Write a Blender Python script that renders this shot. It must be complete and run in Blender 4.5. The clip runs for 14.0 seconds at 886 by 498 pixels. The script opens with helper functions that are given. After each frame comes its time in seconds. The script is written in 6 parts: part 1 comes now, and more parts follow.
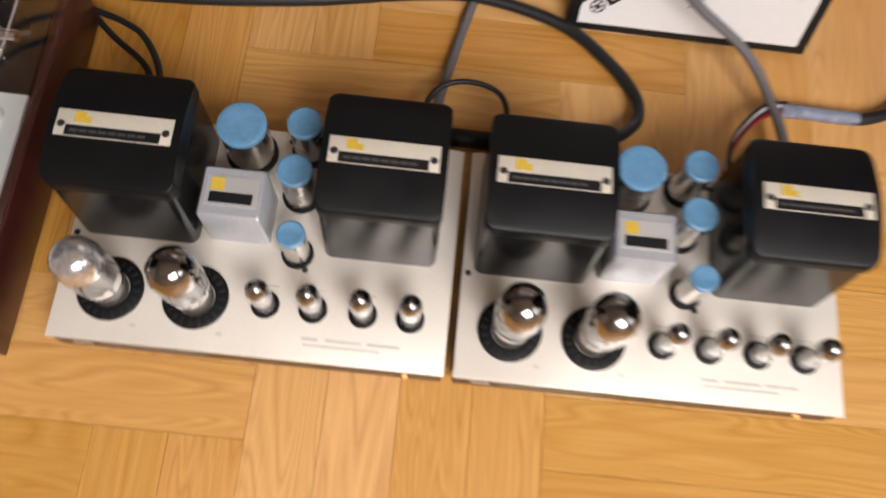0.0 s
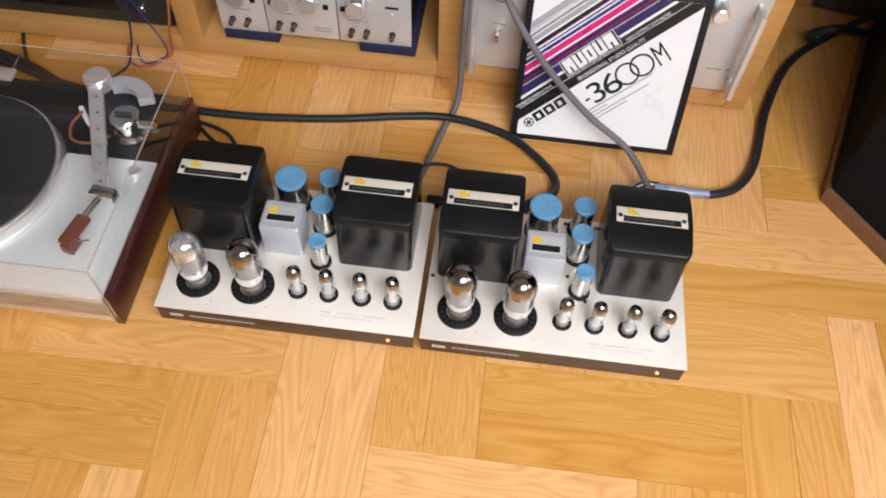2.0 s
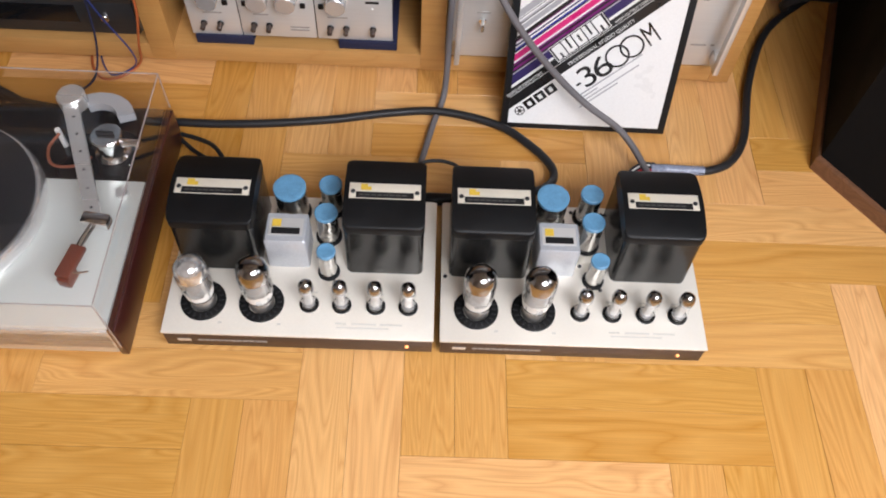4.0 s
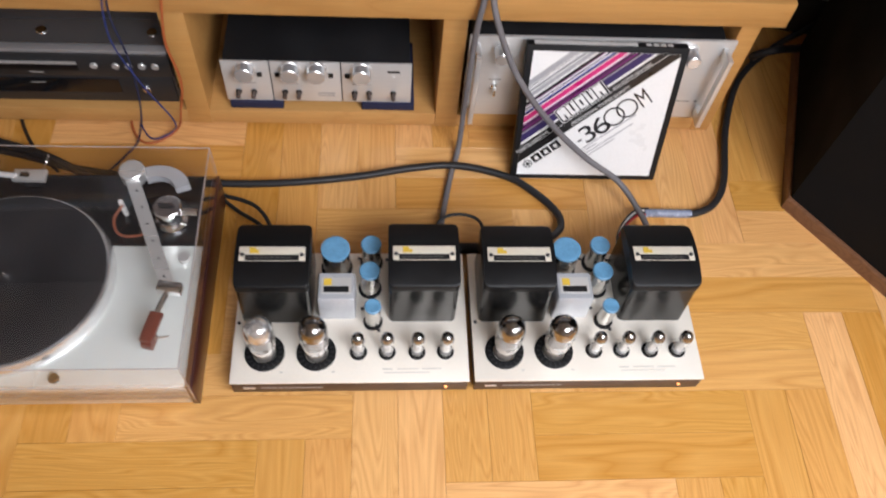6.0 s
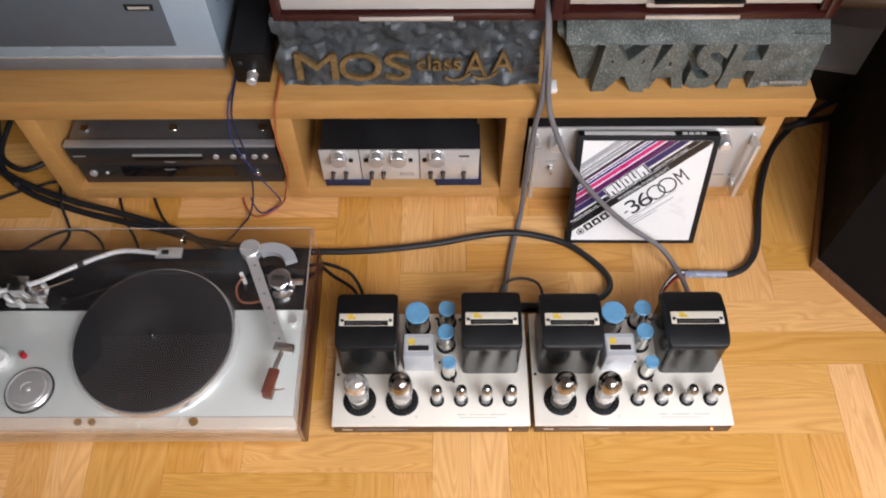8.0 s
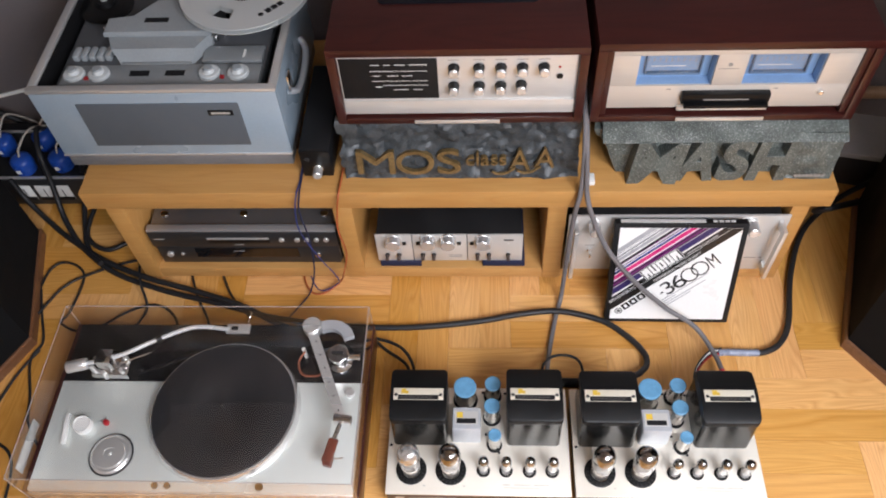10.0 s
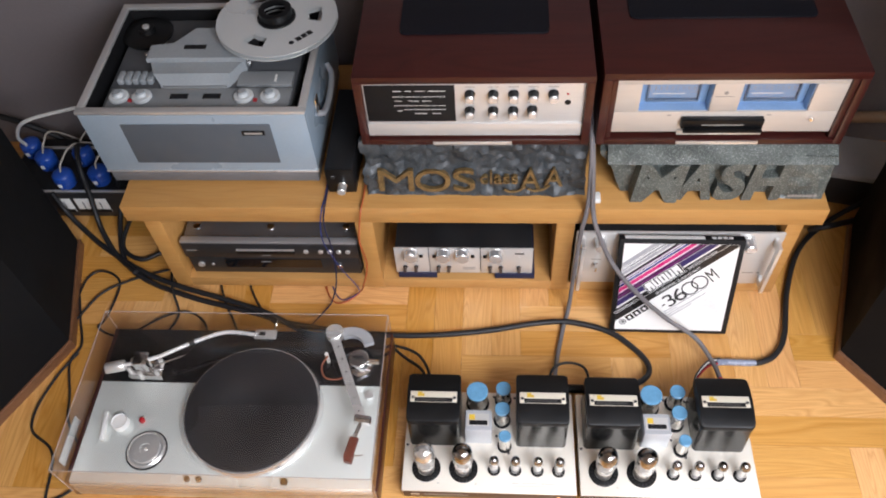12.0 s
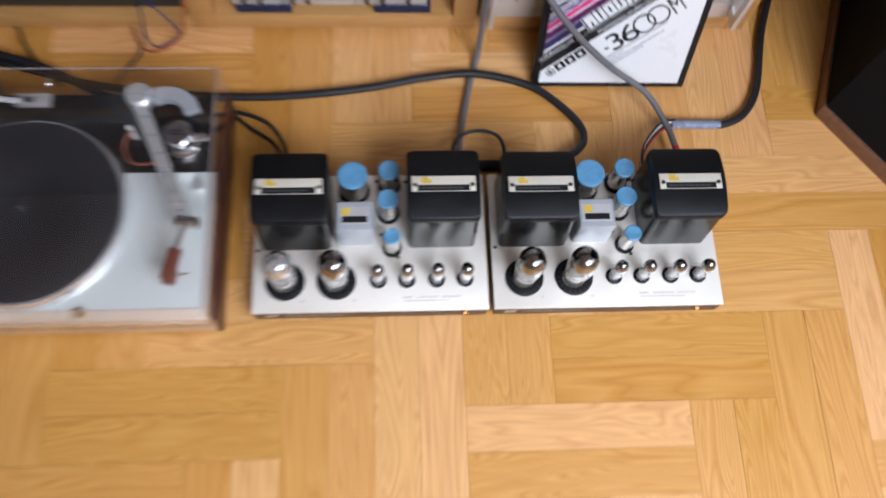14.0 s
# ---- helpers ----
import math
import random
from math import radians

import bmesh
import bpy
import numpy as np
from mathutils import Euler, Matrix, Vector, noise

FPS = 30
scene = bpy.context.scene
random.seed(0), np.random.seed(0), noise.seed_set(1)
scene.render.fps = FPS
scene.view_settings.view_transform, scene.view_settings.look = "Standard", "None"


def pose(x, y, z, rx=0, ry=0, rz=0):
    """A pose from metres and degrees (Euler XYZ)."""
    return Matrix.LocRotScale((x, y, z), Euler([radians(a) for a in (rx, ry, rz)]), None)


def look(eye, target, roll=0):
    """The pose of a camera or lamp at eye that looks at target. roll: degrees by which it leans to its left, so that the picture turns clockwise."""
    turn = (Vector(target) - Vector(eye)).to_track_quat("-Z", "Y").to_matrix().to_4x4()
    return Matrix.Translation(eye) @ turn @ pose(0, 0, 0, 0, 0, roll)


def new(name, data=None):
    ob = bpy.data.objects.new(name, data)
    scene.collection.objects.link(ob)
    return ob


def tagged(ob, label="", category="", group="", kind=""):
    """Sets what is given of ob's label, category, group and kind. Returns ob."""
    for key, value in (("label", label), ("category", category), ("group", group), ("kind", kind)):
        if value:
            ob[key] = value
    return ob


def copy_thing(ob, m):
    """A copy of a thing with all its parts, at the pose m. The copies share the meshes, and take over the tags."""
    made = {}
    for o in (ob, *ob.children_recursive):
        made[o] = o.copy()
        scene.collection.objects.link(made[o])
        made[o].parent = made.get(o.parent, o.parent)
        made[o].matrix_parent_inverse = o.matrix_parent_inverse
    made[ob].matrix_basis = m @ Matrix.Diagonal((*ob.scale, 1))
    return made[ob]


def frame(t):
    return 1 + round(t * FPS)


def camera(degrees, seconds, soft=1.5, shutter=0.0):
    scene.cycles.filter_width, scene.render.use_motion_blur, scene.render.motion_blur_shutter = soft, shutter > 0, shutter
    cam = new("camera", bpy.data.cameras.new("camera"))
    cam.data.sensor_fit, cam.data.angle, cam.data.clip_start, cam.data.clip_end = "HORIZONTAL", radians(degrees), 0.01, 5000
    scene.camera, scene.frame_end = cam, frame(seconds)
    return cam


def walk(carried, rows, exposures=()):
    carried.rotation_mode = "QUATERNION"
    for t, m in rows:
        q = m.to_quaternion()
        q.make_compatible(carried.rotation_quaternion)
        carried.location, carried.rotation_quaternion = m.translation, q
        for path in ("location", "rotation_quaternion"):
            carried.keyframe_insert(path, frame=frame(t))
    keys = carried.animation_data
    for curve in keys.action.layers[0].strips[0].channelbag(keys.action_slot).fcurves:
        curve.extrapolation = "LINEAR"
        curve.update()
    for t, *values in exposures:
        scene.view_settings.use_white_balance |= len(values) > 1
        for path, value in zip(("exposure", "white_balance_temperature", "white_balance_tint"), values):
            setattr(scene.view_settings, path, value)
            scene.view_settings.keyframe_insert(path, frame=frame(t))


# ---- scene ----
cam = camera(58.3, 14.0, soft=1.9, shutter=0.7)
PATH = [
    (0, (-0.029, -0.127, 0.768), (0.007, 0.528, -1.122), 9.0),
    (0.5, (0.062, -0.285, 0.876), (-0.008, 0.575, -0.929), 2.7),
    (1, (0.092, -0.376, 0.95), (-0.043, 0.582, -0.8), 0.4),
    (1.5, (0.08, -0.441, 0.989), (-0.022, 0.615, -0.706), 1.4),
    (2, (0.075, -0.489, 1.013), (-0.022, 0.613, -0.653), 2.4),
    (4.5, (-0.066, -0.45, 1.01), (0.049, 0.607, -0.684), 6.5),
    (5, (-0.11, -0.448, 1.038), (0.055, 0.633, -0.637), 8.2),
    (5.5, (-0.13, -0.454, 1.104), (0.04, 0.593, -0.591), 8.0),
    (6, (-0.139, -0.449, 1.186), (0.017, 0.581, -0.521), 7.5),
    (6.5, (-0.151, -0.451, 1.26), (-0.083, 0.611, -0.434), 3.8),
    (7, (-0.152, -0.461, 1.326), (-0.158, 0.579, -0.382), -0.1),
    (7.5, (-0.155, -0.47, 1.385), (-0.159, 0.553, -0.333), -0.3),
    (8, (-0.158, -0.479, 1.443), (-0.162, 0.568, -0.261), -0.4),
    (8.5, (-0.166, -0.478, 1.489), (-0.2, 0.543, -0.23), -1.7),
    (9, (-0.168, -0.479, 1.519), (-0.249, 0.615, -0.154), -3.8),
    (11.5, (-0.17, -0.581, 1.642), (-0.296, 0.614, 0.042), -4.3),
    (12, (-0.17, -0.584, 1.661), (-0.306, 0.615, 0.067), -4.7),
    (12.5, (-0.173, -0.587, 1.677), (-0.314, 0.608, 0.079), -4.9),
    (13, (-0.172, -0.568, 1.665), (-0.319, 0.572, 0.028), -5.4),
    (13.5, (-0.165, -0.515, 1.539), (-0.219, 0.328, -0.274), -2.8),
    (14, (-0.148, -0.315, 1.225), (-0.025, 0.349, -0.658), 9.0),
]
walk(cam, [(t, look(eye, target, roll)) for t, eye, target, roll in PATH],
     exposures=[(0, -0.32, 7100, 13), (1.0, -0.36, 6800, 12), (2.0, -0.14, 6450, 10), (5.5, -0.16, 6420, 10), (7.5, -0.1, 6400, 10), (8.5, -0.1, 6400, 10), (9.0, -0.06, 6400, 10), (11.5, 0.14, 6350, 10), (12.8, 0.14, 6350, 10), (13.5, 0.0, 5900, 9), (14.0, -0.25, 5750, 9)])

# ---- light ----
EXPOSURE = 0.0
scene.view_settings.exposure = EXPOSURE
world = bpy.data.worlds.new("world")
scene.world = world
world.use_nodes = True
wn = world.node_tree.nodes
sky = wn.new("ShaderNodeTexSky")
sky.sky_type, sky.sun_disc = "NISHITA", False
sky.sun_elevation, sky.sun_rotation = radians(40), radians(160)
wn["Background"].inputs["Strength"].default_value = 0.12
world.node_tree.links.new(sky.outputs[0], wn["Background"].inputs["Color"])


def window_light(name, eye, target, w, h, watts, color, spread=180):
    lamp = bpy.data.lights.new(name, "AREA")
    lamp.shape, lamp.size, lamp.size_y, lamp.energy, lamp.color = "RECTANGLE", w, h, watts, color
    lamp.spread = radians(spread)
    ob = new(name, lamp)
    ob.matrix_world = look(eye, target)
    return ob


window_light("window_light", (0.68, -1.46, 1.85), (0.05, -0.70, 0.0), 1.4, 1.15, 57, (0.925, 0.935, 1.0), 130)
# added fill lamp on the right, no known window behind it
window_light("side_window_light", (2.23, -0.75, 1.75), (0, -0.75, 1.4), 0.9, 1.1, 12, (0.95, 0.96, 1.0))


# ---- materials ----
def node(nt, kind, **inputs):
    n = nt.nodes.new(kind)
    for key, value in inputs.items():
        n.inputs[key.replace("_", " ")].default_value = value
    return n


def start(name):
    m = bpy.data.materials.new(name)
    m.use_nodes = True
    nt = m.node_tree
    return m, nt, nt.nodes["Principled BSDF"]


def ramp(nt, fac, stops):
    r = nt.nodes.new("ShaderNodeValToRGB")
    els = r.color_ramp.elements
    while len(els) < len(stops):
        els.new(0.5)
    for e, (p, c) in zip(els, stops):
        e.position, e.color = p, (*c, 1)
    nt.links.new(fac, r.inputs[0])
    return r.outputs[0]


def coords(nt, scale=(1, 1, 1), offset=True):
    tc = nt.nodes.new("ShaderNodeTexCoord")
    mp = nt.nodes.new("ShaderNodeMapping")
    mp.inputs["Scale"].default_value = scale
    nt.links.new(tc.outputs["Object"], mp.inputs["Vector"])
    if offset:
        info = nt.nodes.new("ShaderNodeObjectInfo")
        mul = nt.nodes.new("ShaderNodeVectorMath")
        mul.operation = "MULTIPLY"
        mul.inputs[1].default_value = (37.0, 23.0, 11.0)
        nt.links.new(info.outputs["Random"], mul.inputs[0])
        nt.links.new(mul.outputs[0], mp.inputs["Location"])
    return mp.outputs[0]


def surf(name, color, rough=0.5, metal=0.0, vary=0.12, fine=300, coarse=12, bump=0.04, coat=0.0, stretch=(1, 1, 1), spec=0.5):
    """A painted, moulded or metal surface with fine grain and broad unevenness."""
    m, nt, p = start(name)
    v = coords(nt, stretch)
    a = node(nt, "ShaderNodeTexNoise", Scale=coarse, Detail=4.0)
    b = node(nt, "ShaderNodeTexNoise", Scale=fine, Detail=3.0)
    nt.links.new(v, a.inputs["Vector"])
    nt.links.new(v, b.inputs["Vector"])
    mix = nt.nodes.new("ShaderNodeMath")
    mix.operation = "ADD"
    nt.links.new(a.outputs[0], mix.inputs[0])
    nt.links.new(b.outputs[0], mix.inputs[1])
    half = nt.nodes.new("ShaderNodeMath")
    half.operation = "MULTIPLY"
    half.inputs[1].default_value = 0.5
    nt.links.new(mix.outputs[0], half.inputs[0])
    lo = tuple(c * (1 - vary) for c in color)
    hi = tuple(min(1, c * (1 + vary)) for c in color)
    nt.links.new(ramp(nt, half.outputs[0], [(0.3, lo), (0.7, hi)]), p.inputs["Base Color"])
    rr = nt.nodes.new("ShaderNodeMapRange")
    rr.inputs["From Min"].default_value, rr.inputs["From Max"].default_value = 0.3, 0.7
    rr.inputs["To Min"].default_value, rr.inputs["To Max"].default_value = rough * 0.8, min(1, rough * 1.2)
    nt.links.new(a.outputs[0], rr.inputs[0])
    nt.links.new(rr.outputs[0], p.inputs["Roughness"])
    p.inputs["Metallic"].default_value = metal
    p.inputs["Coat Weight"].default_value = coat
    p.inputs["Specular IOR Level"].default_value = spec
    p.inputs["Coat Roughness"].default_value = 0.08
    if bump:
        bp = node(nt, "ShaderNodeBump", Strength=bump, Distance=0.001)
        nt.links.new(b.outputs[0], bp.inputs["Height"])
        nt.links.new(bp.outputs[0], p.inputs["Normal"])
    return m


def wood(name, dark, light, rough=0.35, along="x", rings=9.0, tint=0.25, coat=0.15, fine=1.0, island=False, figure=0.0, late=0.8, relief=0.06):
    """Wood with long grain, cathedral figure and pores; each piece takes its own tint."""
    m, nt, p = start(name)
    s = (1.0, 9.0, 9.0) if along == "x" else ((9.0, 1.0, 9.0) if along == "y" else (9.0, 9.0, 1.0))
    v = coords(nt, s)
    warp = node(nt, "ShaderNodeTexNoise", Scale=1.6, Detail=2.0, Distortion=0.4)
    nt.links.new(v, warp.inputs["Vector"])
    if island:
        luck = nt.nodes.new("ShaderNodeNewGeometry").outputs["Random Per Island"]
    else:
        luck = nt.nodes.new("ShaderNodeObjectInfo").outputs["Random"]
    count = nt.nodes.new("ShaderNodeMapRange")
    count.inputs["To Min"].default_value, count.inputs["To Max"].default_value = rings * (1 - figure), rings * (1 + figure)
    scatter = nt.nodes.new("ShaderNodeMath")
    scatter.operation = "MULTIPLY"
    scatter.inputs[1].default_value = 13.7
    nt.links.new(luck, scatter.inputs[0])
    luck3 = nt.nodes.new("ShaderNodeMath")
    luck3.operation = "FRACT"
    nt.links.new(scatter.outputs[0], luck3.inputs[0])
    nt.links.new(luck3.outputs[0], count.inputs[0])
    mul = nt.nodes.new("ShaderNodeMath")
    mul.operation = "MULTIPLY"
    nt.links.new(count.outputs[0], mul.inputs[1])
    nt.links.new(warp.outputs[0], mul.inputs[0])
    fr = nt.nodes.new("ShaderNodeMath")
    fr.operation = "PINGPONG"
    fr.inputs[1].default_value = 0.5
    nt.links.new(mul.outputs[0], fr.inputs[0])
    v2 = coords(nt, tuple(c * (3 if c == 1.0 else 22) * fine for c in s))
    pores = node(nt, "ShaderNodeTexNoise", Scale=4.0, Detail=4.0)
    nt.links.new(v2, pores.inputs["Vector"])
    mid = tuple((a + b) / 2 for a, b in zip(dark, light))
    col = ramp(nt, fr.outputs[0], [(0.0, mid), (0.3, light), (0.46, tuple(late * b + (1 - late) * a for a, b in zip(dark, light))), (0.5, tuple(late * 0.5 * b + (1 - late * 0.5) * a for a, b in zip(dark, light)))])
    mx = nt.nodes.new("ShaderNodeMix")
    mx.data_type, mx.blend_type = "RGBA", "MULTIPLY"
    mx.inputs[0].default_value = 0.38
    nt.links.new(col, mx.inputs[6])
    nt.links.new(ramp(nt, pores.outputs[0], [(0.3, (0.62, 0.58, 0.52)), (0.6, (1, 1, 1))]), mx.inputs[7])
    spin = nt.nodes.new("ShaderNodeMath")
    spin.operation = "MULTIPLY"
    spin.inputs[1].default_value = 7.31
    nt.links.new(luck, spin.inputs[0])
    luck2 = nt.nodes.new("ShaderNodeMath")
    luck2.operation = "FRACT"
    nt.links.new(spin.outputs[0], luck2.inputs[0])
    hsv = nt.nodes.new("ShaderNodeHueSaturation")
    for src, lo, hi, key in ((luck, 1 - tint, 1 + tint * 0.6, "Value"), (luck, 1 + tint * 0.5, 1 - tint * 0.4, "Saturation"), (luck2.outputs[0], 0.5 - tint * 0.022, 0.5 + tint * 0.008, "Hue")):
        rg = nt.nodes.new("ShaderNodeMapRange")
        rg.inputs["To Min"].default_value, rg.inputs["To Max"].default_value = lo, hi
        nt.links.new(src, rg.inputs[0])
        nt.links.new(rg.outputs[0], hsv.inputs[key])
    nt.links.new(mx.outputs[2], hsv.inputs["Color"])
    nt.links.new(hsv.outputs[0], p.inputs["Base Color"])
    p.inputs["Roughness"].default_value = rough
    p.inputs["Coat Weight"].default_value = coat
    p.inputs["Coat Roughness"].default_value = 0.2
    bp = node(nt, "ShaderNodeBump", Strength=relief, Distance=0.001)
    nt.links.new(pores.outputs[0], bp.inputs["Height"])
    nt.links.new(bp.outputs[0], p.inputs["Normal"])
    return m


def clear(name, tint, gloss_rough=0.03, ior=1.45):
    """Thin clear sheet: light passes straight through, with a Fresnel gloss."""
    m, nt, p = start(name)
    nt.nodes.remove(p)
    tr = node(nt, "ShaderNodeBsdfTransparent", Color=(*tint, 1))
    gl = node(nt, "ShaderNodeBsdfGlossy", Color=(1, 1, 1, 1), Roughness=gloss_rough)
    lw = node(nt, "ShaderNodeLayerWeight", Blend=0.5)
    pw = nt.nodes.new("ShaderNodeMath")
    pw.operation = "POWER"
    pw.inputs[1].default_value = 5.0
    nt.links.new(lw.outputs["Facing"], pw.inputs[0])
    fr = nt.nodes.new("ShaderNodeMath")
    fr.operation = "MULTIPLY_ADD"
    fr.inputs[1].default_value, fr.inputs[2].default_value = 0.9, ((ior - 1) / (ior + 1)) ** 2
    nt.links.new(pw.outputs[0], fr.inputs[0])
    mx = nt.nodes.new("ShaderNodeMixShader")
    nt.links.new(fr.outputs[0], mx.inputs[0])
    nt.links.new(tr.outputs[0], mx.inputs[1])
    nt.links.new(gl.outputs[0], mx.inputs[2])
    nt.links.new(mx.outputs[0], nt.nodes["Material Output"].inputs[0])
    return m


def glow(name, color, strength):
    m, nt, p = start(name)
    p.inputs["Base Color"].default_value = (*color, 1)
    p.inputs["Emission Color"].default_value = (*color, 1)
    p.inputs["Emission Strength"].default_value = strength
    return m


def granite(name, base, light):
    m, nt, p = start(name)
    v = coords(nt)
    a = node(nt, "ShaderNodeTexVoronoi", Scale=260.0)
    b = node(nt, "ShaderNodeTexNoise", Scale=22.0, Detail=6.0)
    c = node(nt, "ShaderNodeTexNoise", Scale=420.0, Detail=2.0)
    for n in (a, b, c):
        nt.links.new(v, n.inputs["Vector"])
    mx = nt.nodes.new("ShaderNodeMix")
    mx.data_type = "RGBA"
    nt.links.new(ramp(nt, c.outputs[0], [(0.4, tuple(x * 0.5 for x in base)), (0.55, base), (0.72, light)]), mx.inputs[6])
    nt.links.new(ramp(nt, b.outputs[0], [(0.3, tuple(x * 0.45 for x in base)), (0.7, tuple(x * 1.6 for x in base))]), mx.inputs[7])
    mx.inputs[0].default_value = 0.5
    nt.links.new(mx.outputs[2], p.inputs["Base Color"])
    p.inputs["Roughness"].default_value = 0.45
    bp = node(nt, "ShaderNodeBump", Strength=0.5, Distance=0.002)
    nt.links.new(b.outputs[0], bp.inputs["Height"])
    nt.links.new(bp.outputs[0], p.inputs["Normal"])
    return m


OAK = wood("oak_parquet", (0.565, 0.262, 0.065), (0.75, 0.41, 0.135), rough=0.34, rings=12.0, tint=0.18, coat=0.2, figure=0.7, late=0.5, relief=0.07)
BEECH = wood("beech_veneer", (0.45, 0.215, 0.062), (0.53, 0.285, 0.092), rough=0.42, rings=4.0, tint=0.04)
ROSEWOOD = wood("rosewood", (0.025, 0.006, 0.0055), (0.049, 0.0108, 0.0088), rough=0.3, rings=5.0, tint=0.06, coat=0.1)
WALNUT = wood("walnut", (0.10, 0.045, 0.022), (0.20, 0.095, 0.05), rough=0.4, rings=8.0, tint=0.08)
JOINT = surf("joint_filler", (0.25, 0.115, 0.034), 0.9)
WALL = surf("wall_paint", (0.17, 0.152, 0.156), 0.85, vary=0.06, fine=180, coarse=3, bump=0.12)
WALL_PALE = surf("pale_wall_paint", (0.72, 0.70, 0.68), 0.85, vary=0.05, fine=180, coarse=3, bump=0.12)
CEILING = surf("ceiling_paint", (0.80, 0.795, 0.78), 0.9, vary=0.03, fine=180, coarse=2, bump=0.1)
CHAMPAGNE = surf("champagne_aluminium", (0.84, 0.79, 0.70), 0.42, 0.35, vary=0.05, fine=500, coarse=8)
ALU = surf("brushed_aluminium", (0.74, 0.735, 0.72), 0.32, 0.65, vary=0.06, fine=400, coarse=6, stretch=(0.04, 1, 1))
PANEL = surf("satin_face_panel", (0.655, 0.65, 0.635), 0.36, 0.4, vary=0.05, fine=400, coarse=6, stretch=(0.04, 1, 1))
LABEL = surf("satin_label_metal", (0.80, 0.74, 0.62), 0.4, 0.3, vary=0.08, fine=400, coarse=10)
CAN = surf("aged_can_metal", (0.58, 0.57, 0.55), 0.24, 1.0, vary=0.14, fine=500, coarse=45)
CHROME = surf("polished_chrome", (0.82, 0.82, 0.82), 0.12, 1.0, vary=0.03)
KNOB = surf("satin_knob_metal", (0.78, 0.79, 0.80), 0.24, 0.7, vary=0.03)
PEARL = surf("pearly_worn_silvering", (0.70, 0.67, 0.66), 0.16, 0.75, vary=0.5, coarse=70, bump=0)
GETTER = surf("silvered_glass", (0.36, 0.35, 0.35), 0.06, 1.0, vary=0.25, coarse=60, bump=0)
BLACK = surf("black_enamel", (0.006, 0.006, 0.0065), 0.36, vary=0.25, fine=700, coarse=20, bump=0.05, spec=0.25)
BLACK_SIDE = surf("black_gloss_enamel", (0.010, 0.0098, 0.0096), 0.2, vary=0.25, fine=500, coarse=16, bump=0.08, spec=0.32)
LID = surf("satin_black_lid", (0.0055, 0.0055, 0.006), 0.42, vary=0.25, fine=700, coarse=20, bump=0.05, spec=0.2)
BLACK_MATT = surf("black_matt", (0.010, 0.010, 0.011), 0.55, vary=0.2, spec=0.25)
BLACK_RUBBER = surf("black_rubber", (0.016, 0.016, 0.018), 0.45, vary=0.2, spec=0.35)
CLOTH = surf("black_grille_cloth", (0.006, 0.006, 0.0065), 0.9, vary=0.3, fine=900, coarse=6, bump=0.4, spec=0.15)
BRONZE = surf("dark_bronze_panel", (0.085, 0.06, 0.05), 0.38, 0.5, vary=0.1)
BLUE_CAP = surf("blue_plastic_sleeve", (0.115, 0.285, 0.46), 0.38, vary=0.15, coarse=90)
SILVER_PAINT = surf("silver_hammer_paint", (0.50, 0.52, 0.55), 0.38, 0.35, vary=0.1, fine=350)
WHITE_PRINT = surf("white_print", (0.72, 0.72, 0.70), 0.6)
DARK_PRINT = surf("dark_strip_print", (0.06, 0.058, 0.055), 0.6)
PRINT = surf("grey_print", (0.30, 0.28, 0.26), 0.7)
DECK_PRINT = surf("faint_deck_print", (0.63, 0.60, 0.54), 0.6)
SOCKET = surf("black_phenolic", (0.006, 0.006, 0.006), 0.5, spec=0.25)
TUBE_BASE = surf("aged_metal_base", (0.30, 0.29, 0.28), 0.35, 0.8, vary=0.2, coarse=90)
TUBE_PLATE = surf("tube_plate_grey", (0.48, 0.47, 0.46), 0.45, 0.4, vary=0.2, coarse=120)
YELLOW = surf("yellow_print", (0.64, 0.43, 0.05), 0.5)
BROWN = surf("brown_bakelite", (0.14, 0.035, 0.02), 0.35)
GLASS = clear("tube_glass", (0.97, 0.97, 0.965))
ACRYLIC = clear("clear_acrylic", (0.992, 0.988, 0.986), 0.05, 1.6)
WHITE = surf("white_plastic", (0.78, 0.78, 0.76), 0.35)
RED = surf("red_plastic", (0.38, 0.012, 0.02), 0.35)
DARK_GREY = surf("dark_grey_metal", (0.055, 0.055, 0.058), 0.32, 0.6, vary=0.12, stretch=(0.05, 1, 1))
GREY_CABLE = surf("grey_braided_sleeve", (0.14, 0.13, 0.135), 0.6, vary=0.3, fine=900)
MAT_RUBBER = surf("platter_mat_rubber", (0.020, 0.0205, 0.023), 0.4, vary=0.05, fine=300, coarse=5, bump=0)
GRANITE = granite("dark_granite", (0.038, 0.046, 0.052), (0.17, 0.19, 0.21))
GRANITE_PALE = granite("green_granite", (0.092, 0.104, 0.095), (0.54, 0.58, 0.53))
GOLD = surf("gold_leaf_paint", (0.23, 0.155, 0.065), 0.4, 0.5, vary=0.55, coarse=70)
TAPE_GREY = surf("blue_grey_enamel", (0.31, 0.395, 0.475), 0.32, 0.15, vary=0.08, coarse=6)
TAPE_DECK = surf("slate_deck_plate", (0.085, 0.09, 0.098), 0.45, vary=0.1)
TAPE_LIGHT = surf("light_grey_plastic", (0.29, 0.315, 0.33), 0.4)
GRILLE = surf("slate_grille_cloth", (0.082, 0.096, 0.112), 0.8, vary=0.1, fine=900, bump=0.3)
BLUE = surf("blue_plug_plastic", (0.013, 0.062, 0.33), 0.35)
METER = glow("blue_meter_face", (0.17, 0.28, 0.45), 0.12)
NAVY = surf("navy_foam", (0.012, 0.014, 0.045), 0.8)


